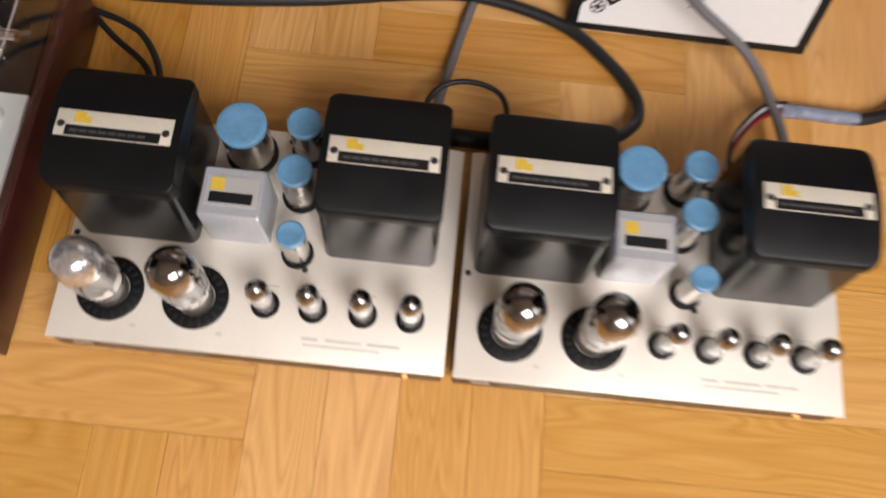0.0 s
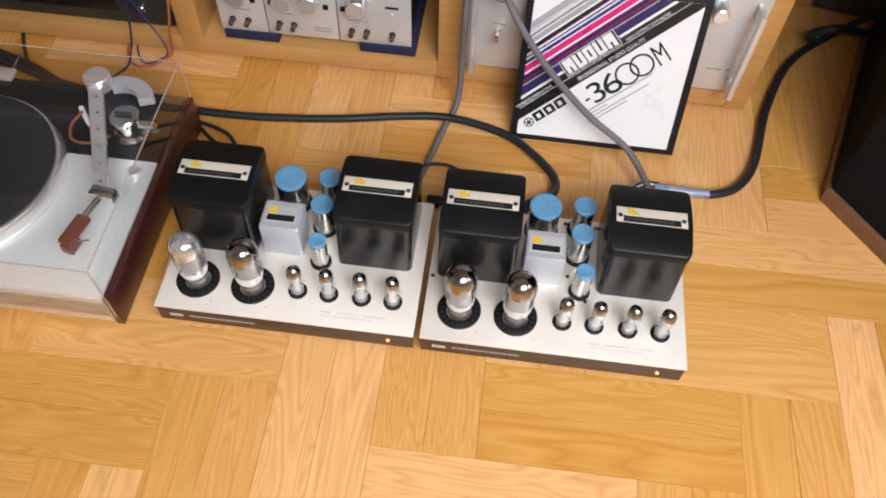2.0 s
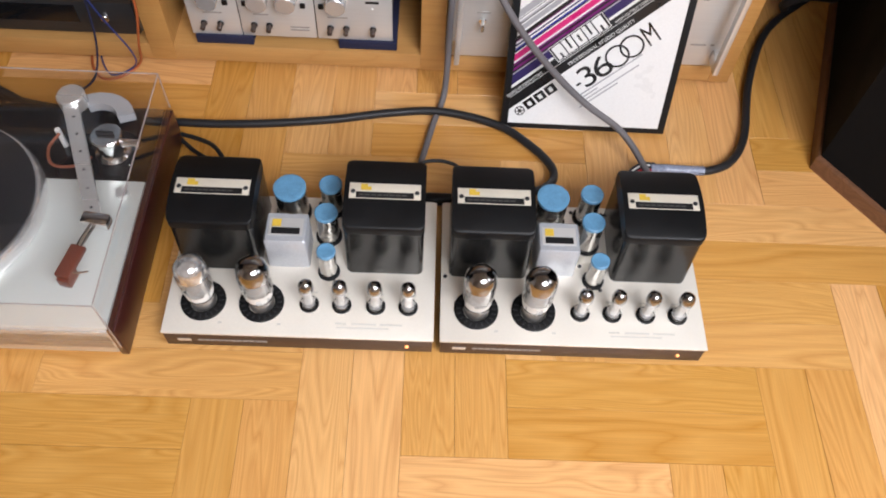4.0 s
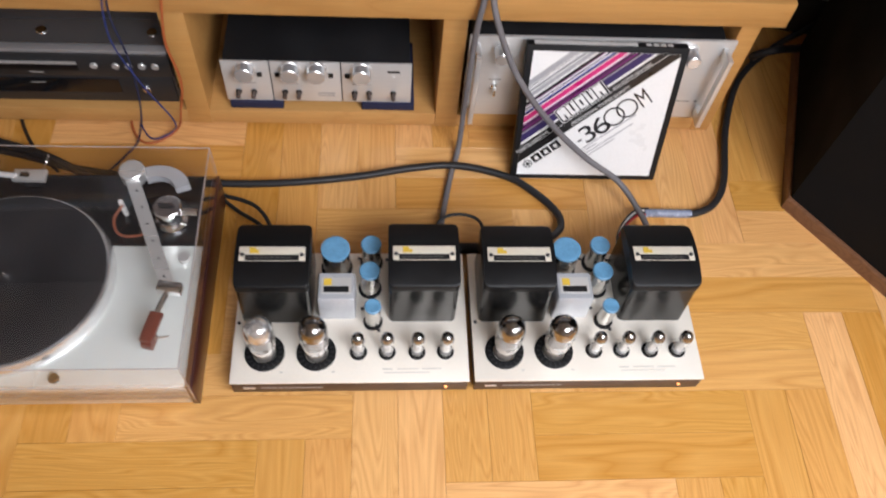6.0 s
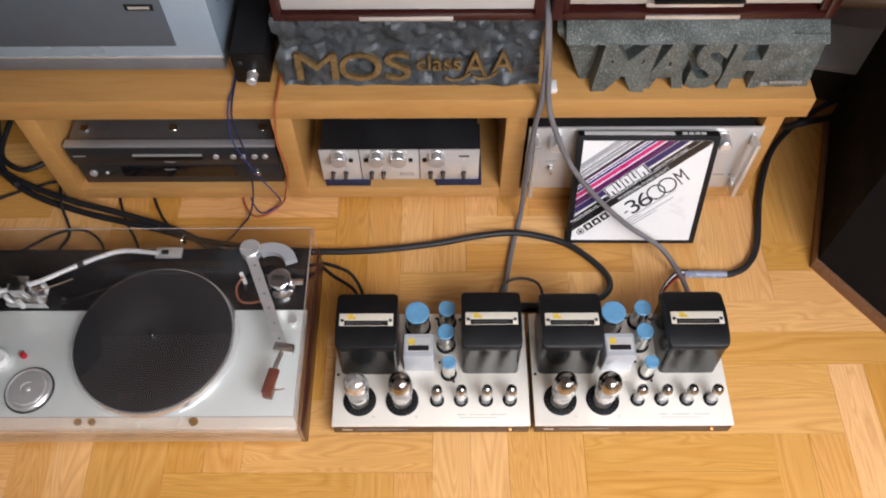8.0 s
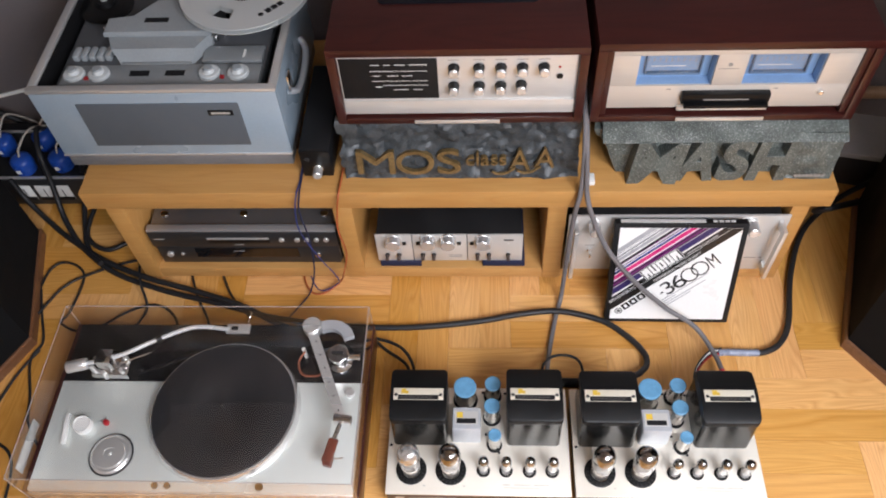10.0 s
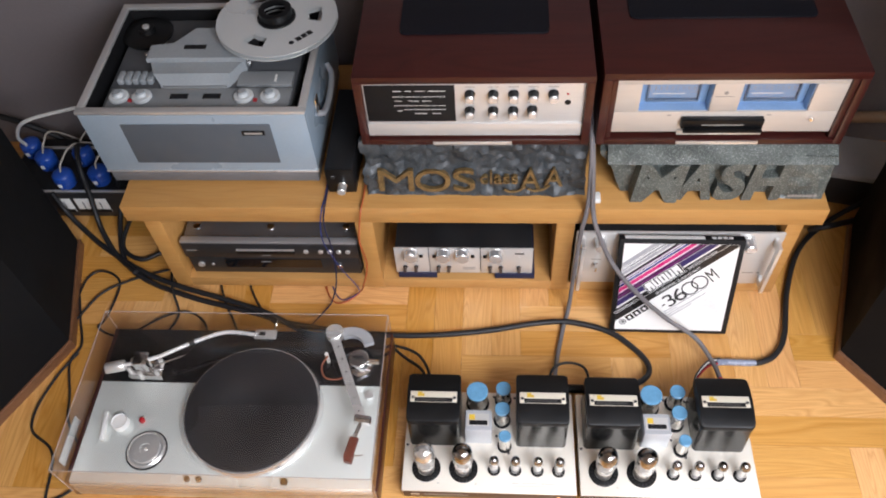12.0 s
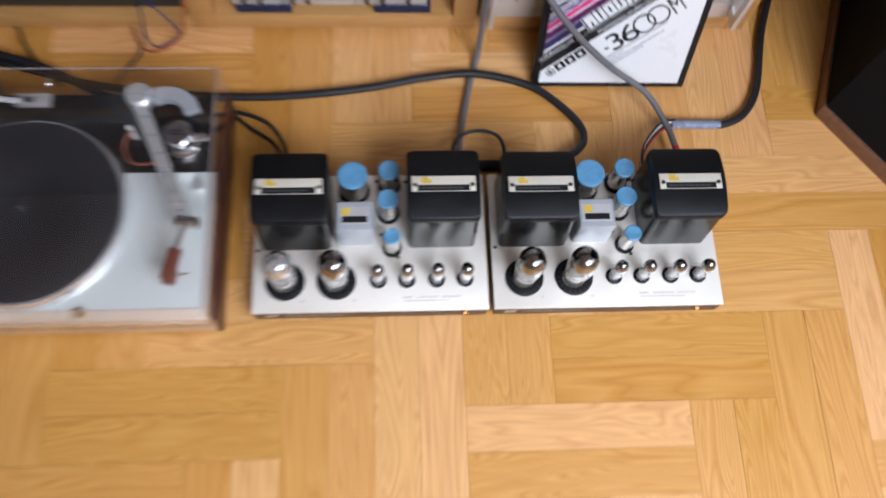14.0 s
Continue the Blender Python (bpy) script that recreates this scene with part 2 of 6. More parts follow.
# ---- mesh tools ----
def thing(name, at, label, category, group="", turn=0):
    ob = new(name)
    ob.empty_display_size = 0.05
    ob.matrix_basis = pose(*at, 0, 0, turn)
    return tagged(ob, label, category, group)


PLACED = {}


def placed(name, at, label, category, group=""):
    """A thing whose parts are given in room coordinates."""
    ob = thing(name, at, label, category, group)
    PLACED[ob.name] = Matrix.Translation(at).inverted()
    return ob


def part(name, bm, material, parent=None, label="", smooth=40):
    me = bpy.data.meshes.new(name)
    bmesh.ops.recalc_face_normals(bm, faces=bm.faces)
    bm.to_mesh(me)
    bm.free()
    me.materials.append(material)
    me.polygons.foreach_set("use_smooth", [True] * len(me.polygons))
    me.set_sharp_from_angle(angle=radians(smooth))
    ob = new(name, me)
    ob.parent = parent
    if parent and parent.name in PLACED:
        ob.matrix_parent_inverse = PLACED[parent.name]
    return tagged(ob, label)


def box(x0, x1, y0, y1, z0, z1, bevel=0.0, b=None, m=None, seg=2):
    b = b or bmesh.new()
    t = Matrix.Translation(((x0 + x1) / 2, (y0 + y1) / 2, (z0 + z1) / 2)) @ Matrix.Diagonal((x1 - x0, y1 - y0, z1 - z0, 1))
    made = bmesh.ops.create_cube(b, size=1, matrix=(m @ t) if m else t)["verts"]
    if bevel:
        edges = {e for v in made for e in v.link_edges}
        bmesh.ops.bevel(b, geom=list(edges), offset=bevel, segments=seg, profile=0.5, affect="EDGES")
    return b


def lathe(profile, at=(0, 0, 0), seg=32, b=None, m=None):
    """A turned shape from (radius, height) pairs."""
    b = b or bmesh.new()
    t = Matrix.Translation(at) @ (m or Matrix())
    rings = []
    for r, z in profile:
        if r < 1e-6:
            rings.append([b.verts.new(t @ Vector((0, 0, z)))])
        else:
            rings.append([b.verts.new(t @ Vector((r * math.cos(a * math.tau / seg), r * math.sin(a * math.tau / seg), z))) for a in range(seg)])
    for lo, hi in zip(rings, rings[1:]):
        for i in range(seg):
            j = (i + 1) % seg
            if len(lo) == 1 and len(hi) > 1:
                b.faces.new((lo[0], hi[j], hi[i]))
            elif len(hi) == 1 and len(lo) > 1:
                b.faces.new((lo[i], lo[j], hi[0]))
            elif len(lo) > 1:
                b.faces.new((lo[i], lo[j], hi[j], hi[i]))
    return b


FRONT = Matrix.Rotation(radians(90), 4, "X")


def knob(r, h, at, seg=24, b=None, bevel=0.0008):
    """A turned knob whose axis points towards -y."""
    return lathe([(0, 0), (r, 0), (r, h - bevel), (r - bevel, h), (0, h)], at, seg, b, FRONT)


def disc(r, h, at, seg=32, b=None, bevel=0.0005):
    return lathe([(0, 0), (r, 0), (r, h - bevel), (r - bevel, h), (0, h)], at, seg, b)


def loop(x0, x1, y0, y1, rad, n=5):
    pts = []
    for cx, cy, a0 in ((x1 - rad, y1 - rad, 0), (x0 + rad, y1 - rad, 90), (x0 + rad, y0 + rad, 180), (x1 - rad, y0 + rad, 270)):
        for i in range(n + 1):
            a = radians(a0 + 90 * i / n)
            pts.append((cx + rad * math.cos(a), cy + rad * math.sin(a)))
    return pts


def loft(rings, b=None, crown=None):
    """Rings of (outline, z) joined and closed; crown(x, y, z) gives the final height."""
    b = b or bmesh.new()
    rows = [[b.verts.new((x, y, crown(x, y, z) if crown else z)) for x, y in pts] for pts, z in rings]
    n = len(rows[0])
    for lo, hi in zip(rows, rows[1:]):
        for i in range(n):
            b.faces.new((lo[i], lo[(i + 1) % n], hi[(i + 1) % n], hi[i]))
    b.faces.new(rows[0][::-1])
    b.faces.new(rows[-1])
    return b


def glide(pts, step=8):
    """Points along a smooth curve through pts."""
    p = [Vector(q) for q in pts]
    p = [2 * p[0] - p[1], *p, 2 * p[-1] - p[-2]]
    out = []
    for a, q, c, d in zip(p, p[1:], p[2:], p[3:]):
        for i in range(step):
            t = i / step
            out.append(0.5 * (2 * q + (c - a) * t + (2 * a - 5 * q + 4 * c - d) * t * t + (3 * q - a - 3 * c + d) * t ** 3))
    return out + [p[-2]]


def sweep(pts, r, n=10, b=None, step=8):
    """A round cord through pts."""
    b = b or bmesh.new()
    line = glide(pts, step) if step else [Vector(q) for q in pts]
    rows, up = [], Vector((0.13, 0.07, 1)).normalized()
    for i, q in enumerate(line):
        d = (line[min(i + 1, len(line) - 1)] - line[max(i - 1, 0)]).normalized()
        side = d.cross(up)
        side = side.normalized() if side.length > 0.05 else d.cross(Vector((1, 0, 0))).normalized()
        top = side.cross(d)
        up = (up * 0.3 + top).normalized()
        rows.append([b.verts.new(q + r * (math.cos(k * math.tau / n) * side + math.sin(k * math.tau / n) * top)) for k in range(n)])
    for lo, hi in zip(rows, rows[1:]):
        for k in range(n):
            b.faces.new((lo[k], lo[(k + 1) % n], hi[(k + 1) % n], hi[k]))
    b.faces.new(rows[0][::-1])
    b.faces.new(rows[-1])
    return b


def letters(body, size, depth, m, width=None, b=None, bevel=0.0, bold=0.0):
    """Raised letters in the built-in font, standing at m."""
    cu = bpy.data.curves.new("letters", "FONT")
    cu.body, cu.size, cu.extrude, cu.bevel_depth, cu.offset = body, size, depth / 2, bevel, bold
    ob = new("letters", cu)
    bpy.context.view_layer.update()
    me = bpy.data.meshes.new_from_object(ob.evaluated_get(bpy.context.evaluated_depsgraph_get()))
    xs = [v.co.x for v in me.vertices]
    sx = width / (max(xs) - min(xs)) if width else 1
    x0 = min(xs) if width else 0
    bpy.data.objects.remove(ob)
    b = b or bmesh.new()
    first = len(b.verts)
    b.from_mesh(me)
    b.verts.ensure_lookup_table()
    for v in b.verts[first:]:
        v.co = m @ Vector(((v.co.x - x0) * sx, v.co.y, v.co.z))
    return b


def bars(rows, m=None, depth=0.0006, b=None):
    """Plain bars (x0, x1, y0, y1) for writing too small to read, lying at m."""
    b = b or bmesh.new()
    for x0, x1, y0, y1 in rows:
        box(x0, x1, y0, y1, 0, depth, b=b, m=m)
    return b


def cable(name, pts, r, material, label, category="cable", step=8):
    return tagged(part(name, sweep(pts, r, step=step), material), label, category, "cables on the floor and bench")


def slab(poly, z0, z1, m, b=None):
    b = b or bmesh.new()
    lo = [b.verts.new(m @ Vector((x, y, z0))) for x, y in poly]
    hi = [b.verts.new(m @ Vector((x, y, z1))) for x, y in poly]
    b.faces.new(hi)
    b.faces.new(lo[::-1])
    n = len(poly)
    for i in range(n):
        b.faces.new((lo[i], lo[(i + 1) % n], hi[(i + 1) % n], hi[i]))
    return b


# ---- room ----
def structure(name, bm, material, label):
    return tagged(part(name, bm, material), label, "wall" if name.startswith("wall") else name.split("_")[0], kind="structure")


XW, XE, YS, YN, ZC = -2.3, 2.25, -1.48, 1.06, 2.6
structure("wall_north", box(XW - 0.15, XE + 0.15, YN, YN + 0.15, -0.05, ZC), WALL, "plain grey painted wall behind the bench")
# unseen side walls, south wall and ceiling, kept pale to bounce light
structure("wall_west", box(XW - 0.15, XW, YS, YN, -0.05, ZC), WALL_PALE, "plain off-white painted side wall")
# east wall opening is assumed, it only makes room for the fill lamp
b = box(XE, XE + 0.15, YS, -1.25, -0.05, ZC)
box(XE, XE + 0.15, -0.3, YN, -0.05, ZC, b=b)
box(XE, XE + 0.15, -1.25, -0.3, -0.05, 1.15, b=b)
box(XE, XE + 0.15, -1.25, -0.3, 2.35, ZC, b=b)
structure("wall_east", b, WALL_PALE, "plain off-white painted wall with an added opening")
b = box(XW - 0.15, -0.04, YS - 0.15, YS, -0.05, ZC)
box(1.40, XE + 0.15, YS - 0.15, YS, -0.05, ZC, b=b)
box(-0.04, 1.40, YS - 0.15, YS, -0.05, 1.2, b=b)
box(-0.04, 1.40, YS - 0.15, YS, 2.48, ZC, b=b)
structure("wall_south", b, WALL_PALE, "plain off-white painted wall with a wide window")
structure("ceiling", box(XW - 0.15, XE + 0.15, YS - 0.15, YN + 0.15, ZC, ZC + 0.1), CEILING, "white painted ceiling")


# ---- mono amplifiers ----
def barrel_lid(x0, x1, y0, y1, z0, h, yc, bend, rad=0.009, soft=0.0026):
    """A lid arched from front to back, with small soft edges and rounded corners."""
    b = bmesh.new()

    def fall(s, r):
        return r - math.sqrt(max(0.0, r * r - (r - s) ** 2)) if s < r else 0.0
    steps = [0, 0.0004, 0.0011, 0.0022, 0.0036, 0.006, 0.009, 0.02]
    xs = [x0 + q for q in steps] + [x0 + (x1 - x0) * q for q in (0.3, 0.5, 0.7)] + [x1 - q for q in reversed(steps)]
    ends = [0, 0.005, 0.016, 0.034, 0.06]
    fr = ends + [i / 18 for i in range(2, 17)] + [1 - e for e in reversed(ends)]
    top = []
    for x in xs:
        side = min(x - x0, x1 - x)
        inset = fall(side, rad)
        ya, yb = y0 + inset, y1 - inset
        row = []
        for f in fr:
            y = ya + (yb - ya) * f
            edge = min(side + inset * 0.3, y - ya, yb - y)
            row.append(b.verts.new((x, y, h - bend * (y - yc) ** 2 - fall(max(edge, 0), soft))))
        top.append(row)
    for p, q in zip(top, top[1:]):
        for k in range(len(fr) - 1):
            b.faces.new((p[k], q[k], q[k + 1], p[k + 1]))
    rim = [r[0] for r in top] + top[-1][1:] + [r[-1] for r in reversed(top[:-1])] + top[0][-2:0:-1]
    foot = [b.verts.new((v.co.x, v.co.y, z0)) for v in rim]
    n = len(rim)
    for k in range(n):
        b.faces.new((rim[k], foot[k], foot[(k + 1) % n], rim[(k + 1) % n]))
    b.faces.new(foot)
    return b


def transformer(parent, x0, x1, y0, y1):
    rad = 0.009
    yc = (y0 + y1) / 2 + 0.002
    h = 0.1125
    rings = [(loop(x0, x1, y0 - 0.0065, y1, rad), 0.0), (loop(x0, x1, y0 + 0.0015, y1, rad), 0.0880)]
    body = part("transformer", loft(rings), BLACK_SIDE, parent, "black enamelled transformer case")
    part("lid", barrel_lid(x0 - 0.0008, x1 + 0.0008, y0, y1 + 0.001, 0.0882, h, yc, 3.6), LID, body, "arched satin black lid", smooth=50)
    w = (x1 - x0) - 0.012
    yc -= 0.005
    xm = (x0 + x1) / 2
    za, zb = h - 0.0014, h + 0.0008
    part("label_plate", box(xm - w / 2, xm + w / 2, yc - 0.012, yc + 0.012, za, zb, 0.0004), LABEL, body, "silver label plate with a dark strip")
    part("dark_strip", box(xm - w / 2 + 0.009, xm + w / 2 - 0.009, yc - 0.0118, yc - 0.0025, zb, zb + 0.0005), BLACK_MATT, body)
    mark = box(xm - w / 2 + 0.015, xm - w / 2 + 0.024, yc + 0.0005, yc + 0.0105, zb, zb + 0.0004)
    box(xm - w / 2 + 0.024, xm - w / 2 + 0.029, yc + 0.0005, yc + 0.0062, zb, zb + 0.0004, b=mark)
    part("yellow_mark", mark, YELLOW, body, "yellow printed mark")
    for sx in (-1, 1):
        part("screw", disc(0.0032, 0.0012, (xm + sx * (w / 2 - 0.005), yc - 0.002, zb), 14), DARK_GREY, body)
    rows = [(xm - w / 2 + 0.013 + i * 0.008, xm - w / 2 + 0.0195 + i * 0.008, yc - 0.0085, yc - 0.0060) for i in range(int((w - 0.03) / 0.008))]
    part("label_print", bars(rows, Matrix.Translation((0, 0, zb + 0.0005)), 0.0002), DARK_PRINT, body)


def capacitor(parent, x, y, r, h):
    can = part("capacitor", lathe([(0, 0), (r, 0), (r, h - 0.004), (0, h - 0.004)], (x, y, 0), 28), CAN, parent, "shiny metal capacitor can")
    part("clamp_ring", lathe([(r, 0), (r + 0.003, 0), (r + 0.003, 0.003), (r, 0.003)], (x, y, 0), 24), BLACK_MATT, can)
    part("blue_top", lathe([(r + 0.0005, h - 0.0055), (r + 0.0006, h - 0.001), (r - 0.0012, h), (r * 0.7, h - 0.0008), (0, h - 0.0006)], (x, y, 0), 28), BLUE_CAP, can, "pale blue plastic top")


def power_tube(parent, x, y):
    ring = part("tube_socket", lathe([(0.0175, 0.0), (0.0302, 0.0), (0.0302, 0.0025), (0.0285, 0.0035), (0.0185, 0.0035), (0.0175, 0.001)], (x, y, 0), 36), SOCKET, parent, "black vented socket ring")
    for k in range(20):
        a = k * math.tau / 20
        part("socket_rib", box(0.0215, 0.0272, -0.0012, 0.0012, 0.0034, 0.0048, m=Matrix.Translation((x, y, 0)) @ Matrix.Rotation(a, 4, "Z")), BLACK_RUBBER, ring)
    tube = part("power_tube", lathe([(0, 0.001), (0.0168, 0.001), (0.0168, 0.017), (0.0158, 0.019), (0, 0.019)], (x, y, 0), 28), TUBE_BASE, parent, "large glass power tube with silvered top")
    part("glass", lathe([(0.0158, 0.019), (0.0185, 0.023), (0.0195, 0.034), (0.0208, 0.046), (0.0214, 0.058), (0.0214, 0.082), (0.0200, 0.0905), (0.0160, 0.0975), (0.0095, 0.102), (0, 0.1035)], (x, y, 0), 36), GLASS, tube)
    part("silvering", lathe([(0.0209, 0.0745), (0.0209, 0.082), (0.0196, 0.0901), (0.0156, 0.0969), (0.0091, 0.1013), (0, 0.1028)], (x, y, 0), 36), GETTER, tube, "mirror-like getter coating")
    part("plate", loft([(loop(x - 0.0145, x + 0.0145, y - 0.0085, y + 0.0085, 0.006, 4), 0.026), (loop(x - 0.0145, x + 0.0145, y - 0.0085, y + 0.0085, 0.006, 4), 0.070)]), TUBE_PLATE, tube, "grey metal plate inside the glass")
    for fx in (-0.0155, 0.0155):
        part("plate_fin", box(x + fx - 0.0016, x + fx + 0.0016, y - 0.0015, y + 0.0015, 0.026, 0.070), TUBE_BASE, tube)
    part("mica", disc(0.0178, 0.001, (x, y, 0.0245), 24), WHITE_PRINT, tube)
    part("mica", disc(0.0190, 0.001, (x, y, 0.0715), 24), TUBE_PLATE, tube)
    b = lathe([(0.0191, 0.029), (0.0202, 0.040), (0.0207, 0.0455)], (x, y, 0), 48)
    gone = [f for f in b.faces if noise.noise(f.calc_center_median() * 150 + Vector((x * 40, 0, 0))) > 0.22]
    bmesh.ops.delete(b, geom=gone, context="FACES")
    part("print_patch", b, WHITE_PRINT, tube, "worn white printing on the glass")


def small_tube(parent, x, y):
    part("tube_socket", lathe([(0.0095, 0), (0.0132, 0), (0.0132, 0.0022), (0.0118, 0.003), (0.0095, 0.003)], (x, y, 0), 26), SOCKET, parent)
    tube = part("small_tube", loft([(loop(x - 0.0058, x + 0.0058, y - 0.0042, y + 0.0042, 0.003, 4), 0.007), (loop(x - 0.0058, x + 0.0058, y - 0.0042, y + 0.0042, 0.003, 4), 0.040)]), TUBE_PLATE, parent, "small glass signal tube")
    part("glass", lathe([(0.0088, 0.001), (0.0104, 0.004), (0.0104, 0.048), (0.0094, 0.0545), (0.006, 0.059), (0.002, 0.061), (0.0012, 0.064), (0, 0.0645)], (x, y, 0), 24), GLASS, tube)
    part("silvering", lathe([(0.0101, 0.0440), (0.0101, 0.048), (0.0091, 0.0542), (0.0058, 0.0586), (0.0018, 0.0606), (0, 0.061)], (x, y, 0), 24), GETTER, tube, "mirror-like getter coating")
    part("button_base", disc(0.0086, 0.002, (x, y, 0.003), 20), TUBE_BASE, tube)
    for mz in (0.0065, 0.0405):
        part("mica", disc(0.0094, 0.0008, (x, y, mz), 20), TUBE_PLATE, tube)


def mono_amplifier():
    # origin: front edge of the top plate's left corner, plate top at z 0.052
    amp = thing("mono_amplifier", (-0.364, 0, 0), "champagne tube mono amplifier with black transformers on the parquet", "amplifier", "pair of mono amplifiers")
    part("chassis", box(0.002, 0.3585, 0.006, 0.222, 0.014, 0.0475, 0.001), BRONZE, amp, "dark bronze chassis box")
    part("top_plate", box(0, 0.3605, 0.0, 0.226, 0.0478, 0.052, 0.0012), CHAMPAGNE, amp, "champagne metal top plate")
    part("front_panel", box(0.0015, 0.359, 0.0015, 0.006, 0.014, 0.0476, 0.0006), BRONZE, amp, "dark brown front panel")
    for fx in (0.03, 0.327):
        for fy in (0.025, 0.2):
            part("foot", lathe([(0, 0), (0.010, 0), (0.012, 0.0145), (0, 0.0145)], (fx, fy, 0), 18), BLACK_RUBBER, amp)
    part("badge", box(0.018, 0.036, 0.0008, 0.0016, 0.027, 0.033), ALU, amp, "small bright badge")
    rows = [(0.045 + i * 0.0085, 0.0525 + i * 0.0085, 0.028, 0.0325) for i in range(11)]
    part("panel_print", bars(rows, Matrix.Translation((0, 0.0016, 0)) @ FRONT, 0.0004), PRINT, amp)
    part("pilot_lamp", knob(0.0024, 0.003, (0.325, 0.0016, 0.031), 14), glow_lamp, amp, "small orange pilot lamp")
    rows = []
    for k, (a, e) in enumerate(((0.228, 0.243), (0.250, 0.283), (0.288, 0.318))):
        rows.append((a, e, 0.020, 0.0225))
    rows += [(0.230, 0.300, 0.0145, 0.0165)]
    for sx in (0.191, 0.235, 0.281, 0.325):
        rows.append((sx - 0.006, sx + 0.010, 0.0665, 0.0682))
    for sx in (0.049, 0.127):
        rows.append((sx + 0.024, sx + 0.029, 0.016, 0.019))
    for r in rows:
        part("deck_print", bars([r], Matrix.Translation((0, 0, 0.052)), 0.0003), DECK_PRINT, amp, "small grey printing on the plate")
    part("deck_rim", box(0.004, 0.3565, 0.2235, 0.2265, 0.046, 0.0515), CHAMPAGNE, amp)
    made = set(bpy.data.objects)
    transformer(amp, 0.011, 0.1195, 0.107, 0.216)
    transformer(amp, 0.237, 0.343, 0.108, 0.219)
    # small silver choke
    choke = part("choke_case", loft([(loop(0.129, 0.186, 0.107, 0.156, 0.003, 3), 0.0), (loop(0.1295, 0.1855, 0.1075, 0.1555, 0.003, 3), 0.060), (loop(0.1315, 0.1835, 0.1095, 0.1535, 0.003, 3), 0.0625)]), SILVER_PAINT, amp, "silver-grey painted choke case")
    part("choke_label", box(0.1345, 0.1805, 0.118, 0.146, 0.0625, 0.0631), PANEL, choke)
    part("choke_strip", box(0.1385, 0.1765, 0.1205, 0.1305, 0.0631, 0.0635), BLACK_MATT, choke)
    part("yellow_mark", box(0.1385, 0.1505, 0.1322, 0.144, 0.0631, 0.0635), YELLOW, choke)
    capacitor(amp, 0.154, 0.199, 0.0222, 0.062)
    capacitor(amp, 0.210, 0.208, 0.0155, 0.061)
    capacitor(amp, 0.208, 0.160, 0.0155, 0.061)
    capacitor(amp, 0.213, 0.101, 0.0122, 0.056)
    for px in (0.049, 0.127):
        power_tube(amp, px, 0.049)
    for px in (0.191, 0.235, 0.281, 0.325):
        small_tube(amp, px, 0.049)
    for sx, sy in ((0.196, 0.124), (0.222, 0.086), (0.006, 0.1), (0.190, 0.216), (0.235, 0.214)):
        part("deck_screw", disc(0.0028, 0.0015, (sx, sy, 0.0), 12), DARK_GREY, amp)
    for ob in [o for o in bpy.data.objects if o not in made and o.parent == amp]:
        ob.location.z = 0.052
    return amp


glow_lamp = glow("orange_pilot_glow", (1.0, 0.42, 0.15), 1.2)
amp_a = mono_amplifier()
amp_b = copy_thing(amp_a, pose(0.0045, 0, 0))
first_tube = min((o for o in amp_a.children if o.name.startswith("power_tube")), key=lambda o: min(v.co.x for v in o.data.vertices))
for ob in first_tube.children:
    if ob.name.startswith("silvering"):
        ob.data = ob.data.copy()
        ob.data.materials[0] = PEARL


# ---- bench ----
bench = thing("tv_bench", (0, 0, 0), "low beech-veneered bench with three open bays on the parquet", "bench")
part("top_board", box(-1.01, 0.525, 0.515, 0.99, 0.295, 0.345, 0.002), BEECH, bench)
part("bottom_board", box(-0.972, 0.49, 0.535, 0.97, 0.012, 0.046, 0.0015), BEECH, bench)
for x0, x1 in ((-0.985, -0.945), (-0.493, -0.452), (-0.038, 0.003), (0.462, 0.497)):
    part("upright", box(x0, x1, 0.533, 0.972, 0.012, 0.2948, 0.0015), BEECH, bench)
part("back_panel", box(-0.98, 0.492, 0.9725, 0.98, 0.02, 0.294), BEECH, bench)
for fx in (-0.95, -0.47, -0.01, 0.47):
    for fy in (0.57, 0.94):
        part("foot", lathe([(0, 0), (0.018, 0), (0.018, 0.012), (0, 0.012)], (fx, fy, 0), 16), BLACK_MATT, bench)


